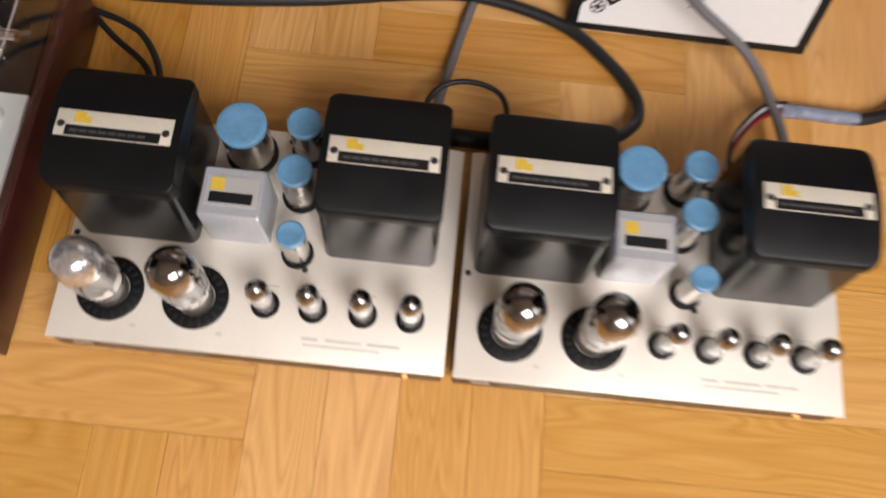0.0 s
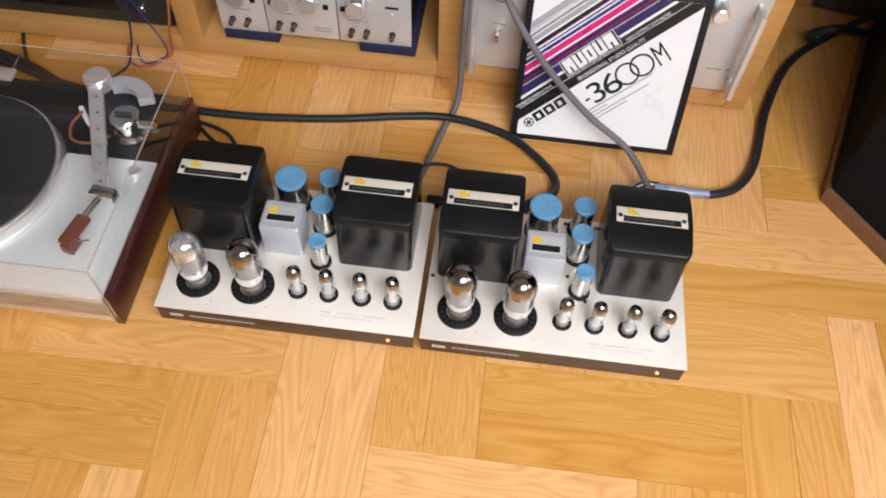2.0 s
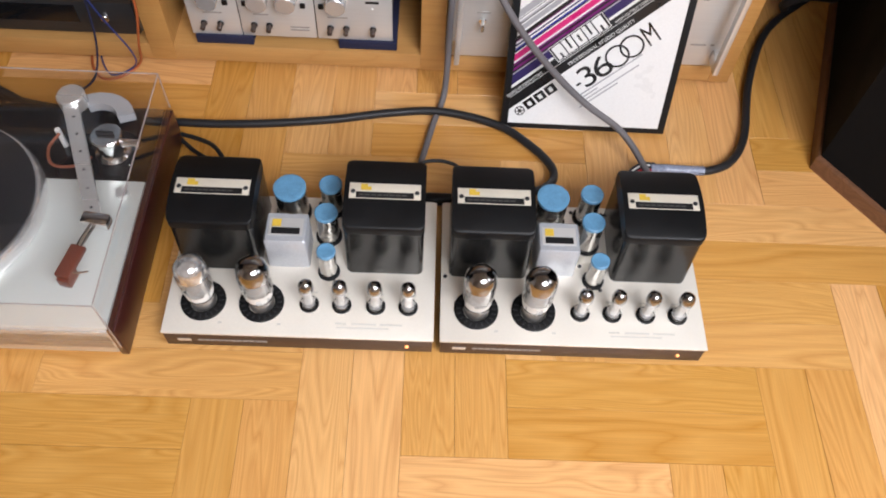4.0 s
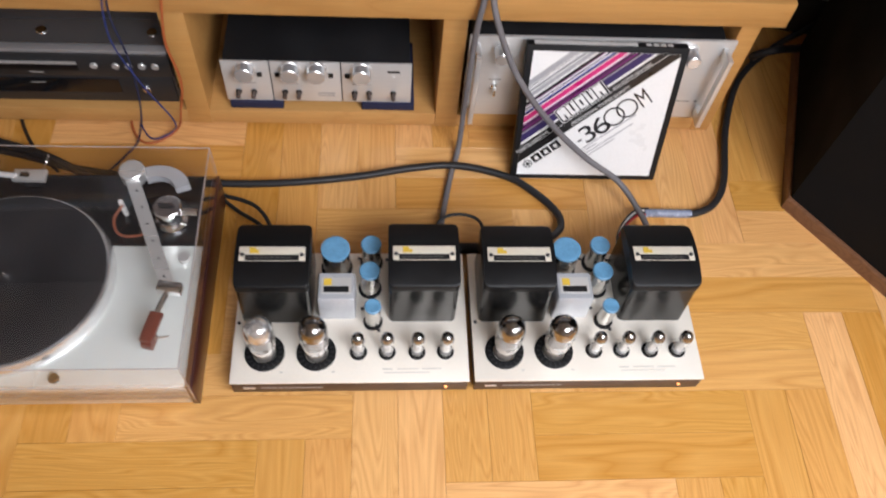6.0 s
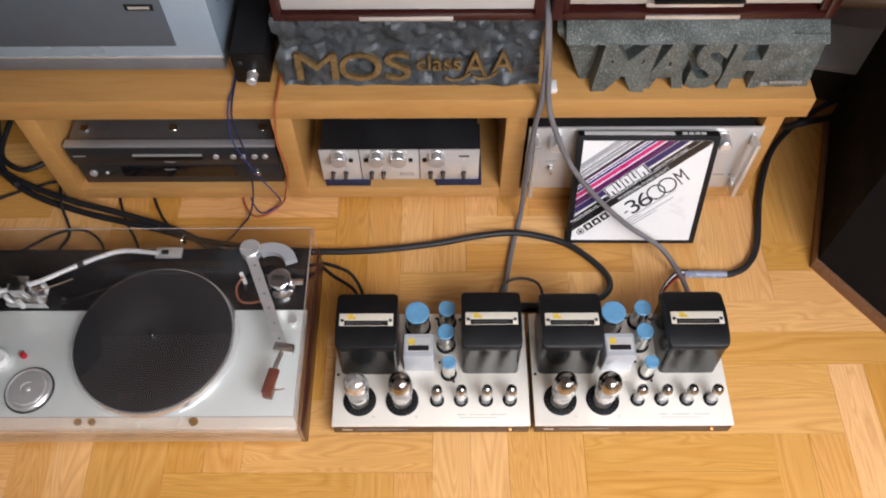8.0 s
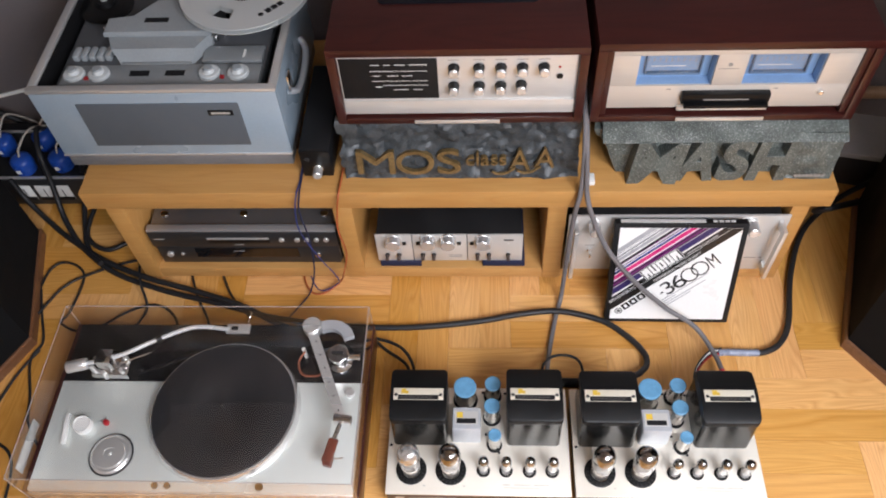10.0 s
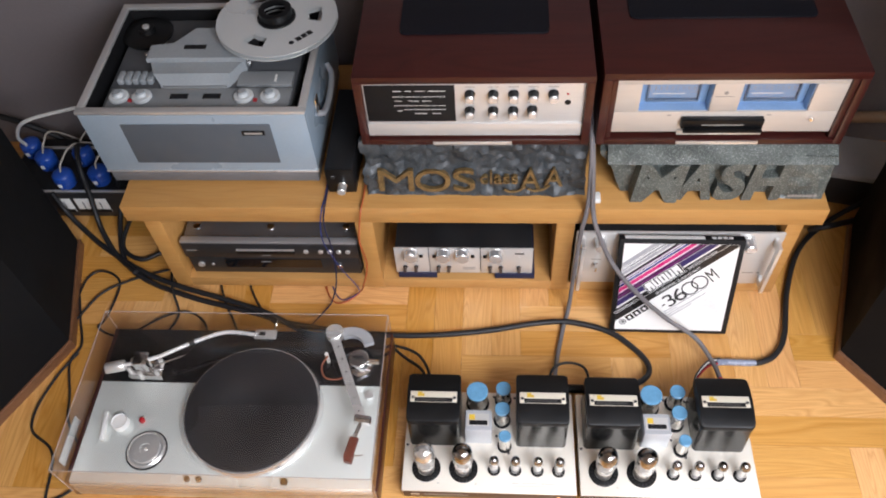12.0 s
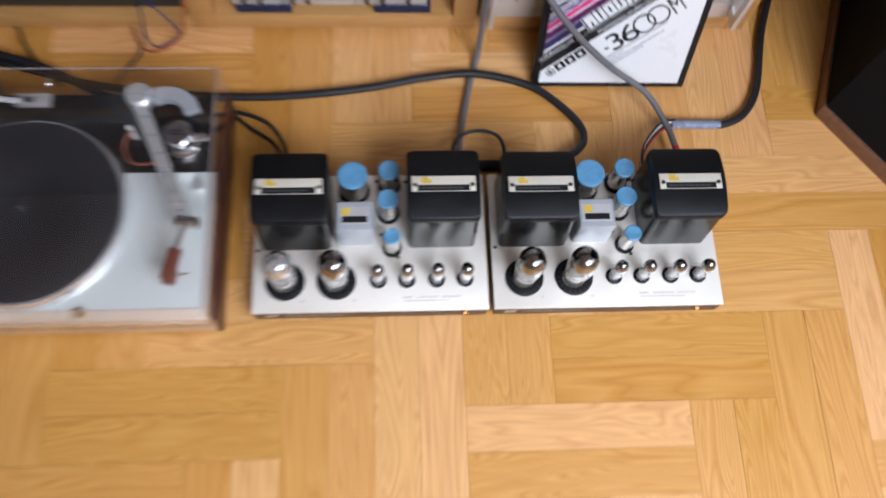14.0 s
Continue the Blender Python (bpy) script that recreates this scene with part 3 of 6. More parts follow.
# ---- turntable ----
def turntable():
    x0, x1, y0, y1 = -1.071, -0.410, -0.016, 0.360
    tt = placed("turntable", (-0.742, 0.175, 0), "silver turntable with two tonearms under a clear dust cover", "turntable")
    for fx in (x0 + 0.06, x1 - 0.06):
        for fy in (y0 + 0.06, y1 - 0.05):
            part("foot", lathe([(0, 0), (0.026, 0), (0.024, 0.02), (0, 0.02)], (fx, fy, 0), 20), BLACK_RUBBER, tt)
    part("plinth", box(x0 + 0.011, x1 - 0.011, y0 + 0.002, y1 - 0.002, 0.02, 0.079, 0.001), ALU, tt, "satin aluminium plinth")
    part("side_panel", box(x0, x0 + 0.011, y0, y1, 0.014, 0.082, 0.0012), ROSEWOOD, tt, "dark rosewood side panel")
    part("side_panel", box(x1 - 0.011, x1, y0, y1, 0.014, 0.082, 0.0012), ROSEWOOD, tt, "dark rosewood side panel")
    part("front_fascia", box(x0 + 0.011, x1 - 0.011, y0 - 0.001, y0 + 0.0018, 0.022, 0.078, 0.0008), ALU, tt)
    part("top_plate", box(x0 + 0.0115, x1 - 0.0115, y0 + 0.003, 0.2195, 0.0792, 0.085, 0.0008), TT_PLATE, tt, "bead-blasted aluminium top plate")
    part("arm_board", box(x0 + 0.0115, x1 - 0.0115, 0.22, y1 - 0.003, 0.0792, 0.0856, 0.0008), PIANO, tt, "glossy black armboard strip")
    cx, cy = -0.696, 0.151
    platter = part("platter", lathe([(0, 0.0865), (0.1520, 0.0865), (0.1525, 0.088), (0.1520, 0.092), (0.1490, 0.1055), (0.1472, 0.108), (0, 0.108)], (cx, cy, 0), 96), RIM, tt, "polished metal platter")
    part("mat", lathe([(0, 0.1082), (0.144, 0.1082), (0.144, 0.1106), (0.1425, 0.1112), (0.0535, 0.1112), (0.0525, 0.1104), (0, 0.1104)], (cx, cy, 0), 96), MAT_RUBBER, platter, "black rubber mat")
    part("spindle", lathe([(0.0036, 0.1105), (0.0036, 0.120), (0.002, 0.1225), (0, 0.1228)], (cx, cy, 0), 16), CHROME, platter)
    # adapter disc, cup, brush, lamp
    ad = part("record_adapter", lathe([(0, 0.085), (0.041, 0.085), (0.041, 0.090), (0.037, 0.0935), (0.036, 0.0905), (0.031, 0.0905), (0.030, 0.0955), (0.012, 0.0965), (0.011, 0.094), (0.004, 0.094), (0.004, 0.1), (0, 0.1)], (-0.911, 0.058, 0), 40), ALU, tt, "turned aluminium single-record adapter")
    part("adapter_ring", lathe([(0.0412, 0.0852), (0.0445, 0.0852), (0.0445, 0.087), (0.0412, 0.087)], (-0.911, 0.058, 0), 40), DARK_GREY, ad)
    part("stylus_cup", lathe([(0, 0.085), (0.018, 0.085), (0.0185, 0.099), (0.017, 0.101), (0.015, 0.099), (0, 0.099)], (-0.984, 0.117, 0), 28), WHITE, tt, "white round cup")
    part("brush", box(-0.004, 0.004, -0.032, 0.032, 0.0852, 0.095, 0.001, m=Matrix.Translation((-1.018, 0.110, 0)) @ Matrix.Rotation(radians(7), 4, "Z")), WHITE, tt, "white stylus brush")
    part("strobe_lamp", lathe([(0, 0.085), (0.006, 0.085), (0.006, 0.093), (0.004, 0.096), (0, 0.096)], (-0.939, 0.125, 0), 16), RED, tt, "red strobe lamp")
    for bx, br in ((-0.808, 0.0062), (-0.783, 0.0062), (-0.603, 0.0075)):
        part("button", lathe([(0, 0.085), (br, 0.085), (br, 0.0905), (br - 0.001, 0.092), (0, 0.092)], (bx, -0.003, 0), 20), DARK_GREY, tt)
    part("arm_rest_post", lathe([(0, 0.085), (0.009, 0.085), (0.009, 0.094), (0, 0.095)], (-0.446, 0.195, 0), 20), ALU, tt)
    # long S-shaped arm
    arm = part("long_tonearm", sweep([(-1.0, 0.232, 0.136), (-0.93, 0.251, 0.138), (-0.853, 0.292, 0.138), (-0.80, 0.316, 0.138), (-0.765, 0.322, 0.137), (-0.71, 0.317, 0.136)], 0.0048, 14), ARM, tt, "bright S-shaped tonearm")
    part("counterweight", lathe([(0, -0.021), (0.011, -0.021), (0.0125, -0.019), (0.0125, 0.019), (0.011, 0.021), (0, 0.021)], (-1.012, 0.229, 0.136), 24, m=Matrix.Rotation(radians(90), 4, "Y") @ Matrix.Rotation(radians(-14), 4, "X")), ALU, arm)
    part("pivot_base", box(-0.993, -0.915, 0.222, 0.262, 0.0857, 0.108, 0.003), CHROME, arm)
    part("pivot_block", box(-0.972, -0.938, 0.228, 0.262, 0.108, 0.150, 0.004), CHROME, arm)
    for px, py, ph in ((-0.985, 0.230, 0.128), (-0.985, 0.254, 0.125), (-0.925, 0.228, 0.122), (-0.922, 0.256, 0.126), (-0.957, 0.218, 0.130)):
        part("adjuster", lathe([(0, 0.105), (0.0052, 0.105), (0.0052, ph - 0.002), (0.004, ph), (0, ph)], (px, py, 0), 14), ALU, arm)
    part("bias_rod", sweep([(-0.93, 0.240, 0.125), (-0.88, 0.262, 0.124), (-0.868, 0.268, 0.124)], 0.0016, 8), CHROME, arm)
    part("collar", lathe([(0, -0.006), (0.0068, -0.006), (0.0068, 0.006), (0, 0.006)], (-0.853, 0.292, 0.138), 16, m=Matrix.Rotation(radians(90), 4, "Y") @ Matrix.Rotation(radians(-28), 4, "X")), BLACK_MATT, arm)
    shell = part("headshell", box(-0.715, -0.665, 0.308, 0.330, 0.130, 0.137, 0.0015), ALU, arm, "perforated aluminium headshell")
    part("cartridge", box(-0.702, -0.676, 0.311, 0.327, 0.115, 0.1298, 0.001), BLACK_MATT, shell)
    part("finger_lift", sweep([(-0.672, 0.328, 0.135), (-0.669, 0.343, 0.138), (-0.664, 0.352, 0.146)], 0.0018, 8), CHROME, shell)
    part("shell_slot", box(-0.704, -0.69, 0.3145, 0.3235, 0.1368, 0.1375), BLACK_MATT, shell)
    # flat-beam arm
    arm2 = part("beam_tonearm", loft([([(-0.5395, 0.305), (-0.5195, 0.311), (-0.4405, 0.121), (-0.4585, 0.115)], 0.137), ([(-0.5395, 0.305), (-0.5195, 0.311), (-0.4405, 0.121), (-0.4585, 0.115)], 0.145)]), ALU, tt, "flat aluminium beam tonearm")
    for k in range(6):
        part("beam_hole", disc(0.0022, 0.0006, (-0.518 + 0.0125 * k, 0.284 - 0.0305 * k, 0.1448), 10), DARK_GREY, arm2)
    part("beam_weight", lathe([(0, 0.128), (0.019, 0.128), (0.020, 0.130), (0.020, 0.149), (0.018, 0.151), (0, 0.151)], (-0.531, 0.321, 0), 30), ALU, arm2)
    arc = [radians(125 - 7 * k) for k in range(17)]
    bow = [(-0.494 + 0.052 * math.cos(a), 0.296 + 0.048 * math.sin(a)) for a in arc] + [(-0.494 + 0.030 * math.cos(a), 0.292 + 0.030 * math.sin(a)) for a in reversed(arc)]
    part("curved_bracket", slab(bow, 0.117, 0.131, Matrix()), SILVER_PAINT, arm2, "curved grey counter bracket", smooth=30)
    part("pivot_tower", lathe([(0, 0.0857), (0.025, 0.0857), (0.025, 0.098), (0.019, 0.100), (0.019, 0.124), (0.022, 0.126), (0.022, 0.133), (0.020, 0.135), (0, 0.135)], (-0.472, 0.262, 0), 30), CHROME, arm2)
    part("tower_cap", box(-0.484, -0.460, 0.2595, 0.2645, 0.136, 0.1405, 0.001), DARK_GREY, arm2)
    part("pivot_knob", lathe([(0, -0.02), (0.006, -0.02), (0.006, 0.02), (0, 0.02)], (-0.448, 0.262, 0.118), 14, m=Matrix.Rotation(radians(90), 4, "Y")), CHROME, arm2)
    part("signal_lead", sweep([(-0.545, 0.275, 0.118), (-0.556, 0.252, 0.112), (-0.545, 0.226, 0.11), (-0.515, 0.222, 0.112), (-0.49, 0.236, 0.116)], 0.0022, 8), COPPER, arm2, "copper coloured signal wire loop")
    part("lead_clip", lathe([(0, 0.086), (0.004, 0.086), (0.004, 0.122), (0, 0.123)], (-0.548, 0.279, 0), 12), WHITE, arm2)
    part("arm_collar", box(-0.018, 0.018, -0.009, 0.009, -0.008, 0.008, 0.003, m=Matrix.Translation((-0.446, 0.114, 0.140)) @ Matrix.Rotation(radians(-8), 4, "Z")), CHROME, arm2)
    part("arm_tube", sweep([(-0.448, 0.112, 0.140), (-0.456, 0.086, 0.139), (-0.459, 0.075, 0.138)], 0.0045, 12), CHROME, arm2)
    sh = part("brown_headshell", box(-0.0095, 0.0095, -0.027, 0.020, -0.004, 0.004, 0.0012, m=Matrix.Translation((-0.463, 0.056, 0.138)) @ Matrix.Rotation(radians(-12), 4, "Z")), BROWN, arm2, "reddish brown headshell")
    part("cartridge_body", box(-0.008, 0.008, -0.012, 0.010, -0.02, -0.0042, 0.001, m=Matrix.Translation((-0.467, 0.038, 0.138)) @ Matrix.Rotation(radians(-12), 4, "Z")), BROWN, sh)
    part("finger_pin", sweep([(-0.458, 0.036, 0.139), (-0.446, 0.036, 0.140), (-0.437, 0.037, 0.142)], 0.0013, 8), CHROME, sh)
    # dust cover: five sheets, with thin pale cords as painted glints along the edges
    cz = 0.158
    cover = part("dust_cover", box(x0 + 0.002, x1 - 0.002, y0 - 0.004, y1 + 0.002, cz - 0.003, cz, 0.001), ACRYLIC, tt, "clear acrylic dust cover")
    part("cover_front", box(x0 + 0.002, x1 - 0.002, y0 - 0.004, y0 - 0.001, 0.036, cz - 0.003), ACRYLIC, cover)
    part("cover_back", box(x0 + 0.002, x1 - 0.002, y1 - 0.001, y1 + 0.002, 0.084, cz - 0.003), ACRYLIC, cover)
    part("cover_side", box(x0 + 0.002, x0 + 0.005, y0 - 0.001, y1 - 0.001, 0.0825, cz - 0.003), ACRYLIC, cover)
    part("cover_side", box(x1 - 0.005, x1 - 0.002, y0 - 0.001, y1 - 0.001, 0.0825, cz - 0.003), ACRYLIC, cover)
    for name, pts in (("cover_edge", [(x0 + 0.003, y0 - 0.003, cz - 0.001), (x1 - 0.003, y0 - 0.003, cz - 0.001)]), ("cover_edge", [(x0 + 0.003, y1, cz - 0.001), (x1 - 0.003, y1, cz - 0.001)]),
                      ("cover_edge", [(x0 + 0.0035, y0, cz - 0.001), (x0 + 0.0035, y1, cz - 0.001)]), ("cover_edge", [(x1 - 0.0035, y0, cz - 0.001), (x1 - 0.0035, y1, cz - 0.001)]),
                      ("cover_edge", [(x1 - 0.0035, y0 - 0.002, 0.04), (x1 - 0.0035, y0 - 0.002, cz - 0.002)]), ("cover_edge", [(x0 + 0.0035, y0 - 0.002, 0.04), (x0 + 0.0035, y0 - 0.002, cz - 0.002)]),
                      ("cover_edge", [(x1 - 0.0035, y1, 0.086), (x1 - 0.0035, y1, cz - 0.002)]), ("cover_edge", [(x0 + 0.0035, y1, 0.086), (x0 + 0.0035, y1, cz - 0.002)])):
        part(name, sweep(pts, 0.0009, 6, step=0), EDGE, cover)
    for o in (cover, *cover.children):
        o.visible_shadow = False
    part("cover_label", box(x0 - 0.0005, x0 + 0.0018, 0.012, 0.115, 0.100, 0.128, 0.0008), ALU, cover, "brushed metal strip on the cover")
    return tt


PIANO = surf("gloss_black_lacquer", (0.008, 0.008, 0.009), 0.08, vary=0.2, bump=0, coat=0.4)
RIM = surf("polished_rim", (0.86, 0.86, 0.86), 0.2, 0.8, vary=0.03)
TT_PLATE = surf("bead_blasted_aluminium", (0.75, 0.79, 0.76), 0.34, 0.35, vary=0.05, fine=700, coarse=4)
ARM = surf("bright_arm_metal", (0.86, 0.87, 0.88), 0.26, 0.45, vary=0.04)
COPPER = surf("copper_wire", (0.30, 0.10, 0.055), 0.4, 0.4)
# pale colour stands in for light caught by the clear edges
EDGE = surf("pale_edge_glint", (0.40, 0.345, 0.325), 0.25, vary=0.2, coarse=30)
turntable()


# ---- things in the bays ----
def disc_player():
    x0, x1, yf, z0 = -0.935, -0.503, 0.545, 0.052
    cd = placed("disc_player", (-0.72, 0.7, 0.046), "black and graphite disc player inside the bench bay", "disc player")
    part("case", box(x0 + 0.002, x1 - 0.002, yf + 0.012, 0.86, z0, 0.170, 0.002), ALU_DARK, cd, "graphite metal case")
    part("upper_front", box(x0, x1, yf, yf + 0.012, 0.119, 0.171, 0.002), DARK_GREY, cd)
    part("lower_front", box(x0 + 0.004, x1 - 0.004, yf + 0.003, yf + 0.012, z0, 0.118, 0.002), DARK_GREY, cd)
    part("top_lip", box(x0, x1, yf + 0.002, yf + 0.02, 0.171, 0.178, 0.0015), LIP, cd, "lighter metal top lip")
    tray = part("disc_tray", box(-0.800, -0.658, yf - 0.002, yf, 0.134, 0.153, 0.0008), BLACK, cd)
    part("tray_edge", box(-0.800, -0.658, yf - 0.0034, yf - 0.0005, 0.1495, 0.154), ALU, tray)
    for bx in (-0.63, -0.594, -0.572, -0.55, -0.528):
        part("button", knob(0.0062, 0.004, (bx, yf, 0.146), 18), ALU, cd)
    part("power_button", knob(0.008, 0.005, (-0.905, yf + 0.003, 0.088), 20), ALU, cd)
    part("small_button", knob(0.004, 0.003, (-0.876, yf + 0.003, 0.088), 14), ALU, cd)
    part("headphone_jack", knob(0.007, 0.006, (-0.556, yf + 0.003, 0.087), 18), CHROME, cd)
    part("display", box(-0.842, -0.60, yf + 0.0015, yf + 0.003, 0.076, 0.110), PIANO, cd, "black display window")
    for r in ((-0.925, -0.900, 0.146, 0.149), (-0.742, -0.720, 0.126, 0.1285), (-0.75, -0.725, 0.101, 0.103)):
        part("front_print", bars([r], Matrix.Translation((0, yf, 0)) @ FRONT, 0.0004), PRINT, cd)
    for sx in (-0.905, -0.72, -0.535):
        part("top_boss", disc(0.009, 0.003, (sx, 0.60, 0.170), 20), CHROME, cd)
    for fx in (x0 + 0.04, x1 - 0.04):
        for fy in (0.59, 0.82):
            part("foot", disc(0.018, 0.0065, (fx, fy, 0.046), 18), BLACK_RUBBER, cd)


def integrated_amplifier():
    x0, x1, yf, z0, z1 = -0.417, -0.085, 0.545, 0.064, 0.162
    ia = placed("integrated_amplifier", (-0.25, 0.68, 0.064), "small silver integrated amplifier with three front panels on foam blocks", "amplifier")
    part("case", box(x0 + 0.003, x1 - 0.003, yf + 0.004, 0.78, z0 + 0.002, z1 - 0.002, 0.002), BLACK_MATT, ia, "black metal case")
    for a, e in ((x0, -0.335), (-0.333, -0.211), (-0.209, x1)):
        part("front_panel", box(a, e, yf, yf + 0.004, z0, z1, 0.0008), PANEL, ia, "satin silver front panel")
    for kx in (-0.376, -0.298, -0.253, -0.174):
        k = part("knob", knob(0.0165, 0.022, (kx, yf, 0.147), 30, bevel=0.0015), KNOB, ia, "bright turned knob")
        part("knob_skirt", knob(0.0185, 0.004, (kx, yf, 0.147), 30), ALU, k)
    for bx, bz in ((-0.352, 0.133), (-0.321, 0.133), (-0.228, 0.133), (-0.199, 0.133)):
        part("push_button", box(bx - 0.0042, bx + 0.0042, yf - 0.004, yf, bz - 0.0042, bz + 0.0042, 0.0005), BLACK, ia)
    for tx in (-0.394, -0.367, -0.312, -0.287, -0.187, -0.161, -0.117):
        t = part("toggle_switch", knob(0.0042, 0.016, (tx, yf, 0.088), 16), BRONZE, ia)
        part("collar", knob(0.0056, 0.003, (tx, yf, 0.088), 16), BLACK, t)
    part("indicator", box(-0.128, -0.106, yf - 0.0006, yf, 0.141, 0.1455), BLACK, ia)
    part("lamp", knob(0.0022, 0.0015, (-0.117, yf, 0.1305), 12), WHITE, ia)
    for r in [(-0.391, -0.361, 0.109, 0.1115), (-0.253, -0.222, 0.085, 0.0875), (-0.253, -0.222, 0.079, 0.0815), (-0.19, -0.158, 0.109, 0.1115), (-0.31, -0.286, 0.109, 0.1115)]:
        part("panel_print", bars([r], Matrix.Translation((0, yf, 0)) @ FRONT, 0.0004), PRINT, ia)
    for a, e in ((-0.413, -0.318), (-0.175, -0.078)):
        tagged(part("foam_block", box(a, e, 0.541, 0.70, 0.0465, 0.0638, 0.001), NAVY), "dark navy foam block under the small amplifier", "foam block", "foam blocks")


def power_amplifier():
    x0, x1, yf, z0, z1 = 0.008, 0.466, 0.527, 0.056, 0.250
    pa = placed("power_amplifier", (0.24, 0.72, 0.046), "silver-faced power amplifier with two front handles in the bench bay", "amplifier")
    part("case", box(x0 + 0.010, x1 - 0.016, yf + 0.006, 0.93, z0 + 0.004, z1 - 0.004, 0.002), BLACK_MATT, pa, "black metal case")
    part("front_panel", box(x0, x1, yf, yf + 0.006, z0, z1, 0.001), PANEL, pa, "thick satin silver front panel")
    for hx in (x0 + 0.014, x1 - 0.016):
        h = part("handle", box(hx - 0.0045, hx + 0.0045, yf - 0.036, yf - 0.022, z0 + 0.012, z1 - 0.012, 0.0015), ALU, pa, "flat aluminium rack handle")
        for hz in (z0 + 0.024, z1 - 0.024):
            part("handle_foot", box(hx - 0.0045, hx + 0.0045, yf - 0.023, yf, hz - 0.011, hz + 0.011, 0.001), ALU, h)
    for kx, kz in ((0.062, 0.227), (0.389, 0.229)):
        k = part("knob", knob(0.0125, 0.032, (kx, yf, kz), 28, bevel=0.002), KNOB, pa, "bright turned knob")
        part("knob_skirt", knob(0.0145, 0.006, (kx, yf, kz), 28), ALU, k)
    sw = part("power_switch", knob(0.006, 0.004, (0.060, yf, 0.134), 18), CHROME, pa)
    part("switch_lever", box(0.0575, 0.0625, yf - 0.022, yf - 0.003, 0.128, 0.142, 0.0015), CHROME, sw)
    for r in ((0.405, 0.43, 0.10, 0.103), (0.438, 0.444, 0.10, 0.104), (0.05, 0.072, 0.148, 0.1505)):
        part("panel_print", bars([r], Matrix.Translation((0, yf, 0)) @ FRONT, 0.0004), PRINT, pa)
    for fx in (0.05, 0.42):
        for fy in (0.57, 0.88):
            part("foot", disc(0.016, 0.0145, (fx, fy, 0.046), 18), BLACK_RUBBER, pa)


LIP = surf("pale_titanium_lip", (0.46, 0.46, 0.47), 0.32, 0.6, vary=0.06, stretch=(0.05, 1, 1))
ALU_DARK = surf("titanium_metal", (0.26, 0.26, 0.27), 0.3, 0.8, vary=0.06, stretch=(0.05, 1, 1))
disc_player()
integrated_amplifier()
power_amplifier()


# ---- tape box leaning on the power amplifier ----
def clip_strip(w, h, ang, d0, d1, a0=-9.0, a1=9.0):
    """The part of a slanting strip that lies on a panel of w by h."""
    c, s = math.cos(ang), math.sin(ang)
    poly = [(a * c - d * s, a * s + d * c) for a, d in ((a0, d0), (a1, d0), (a1, d1), (a0, d1))]
    for k, lim, sign in ((0, 0.0, 1), (0, w, -1), (1, 0.0, 1), (1, h, -1)):
        out = []
        for p, q in zip(poly, poly[1:] + poly[:1]):
            ip, iq = sign * (p[k] - lim) >= 0, sign * (q[k] - lim) >= 0
            if ip:
                out.append(p)
            if ip != iq:
                t = (lim - p[k]) / (q[k] - p[k])
                out.append((p[0] + t * (q[0] - p[0]), p[1] + t * (q[1] - p[1])))
        poly = out
        if not poly:
            return None
    return poly


def ink(name, color, rough=0.3):
    return surf(name, color, rough, vary=0.05, bump=0.01, coat=0.2)


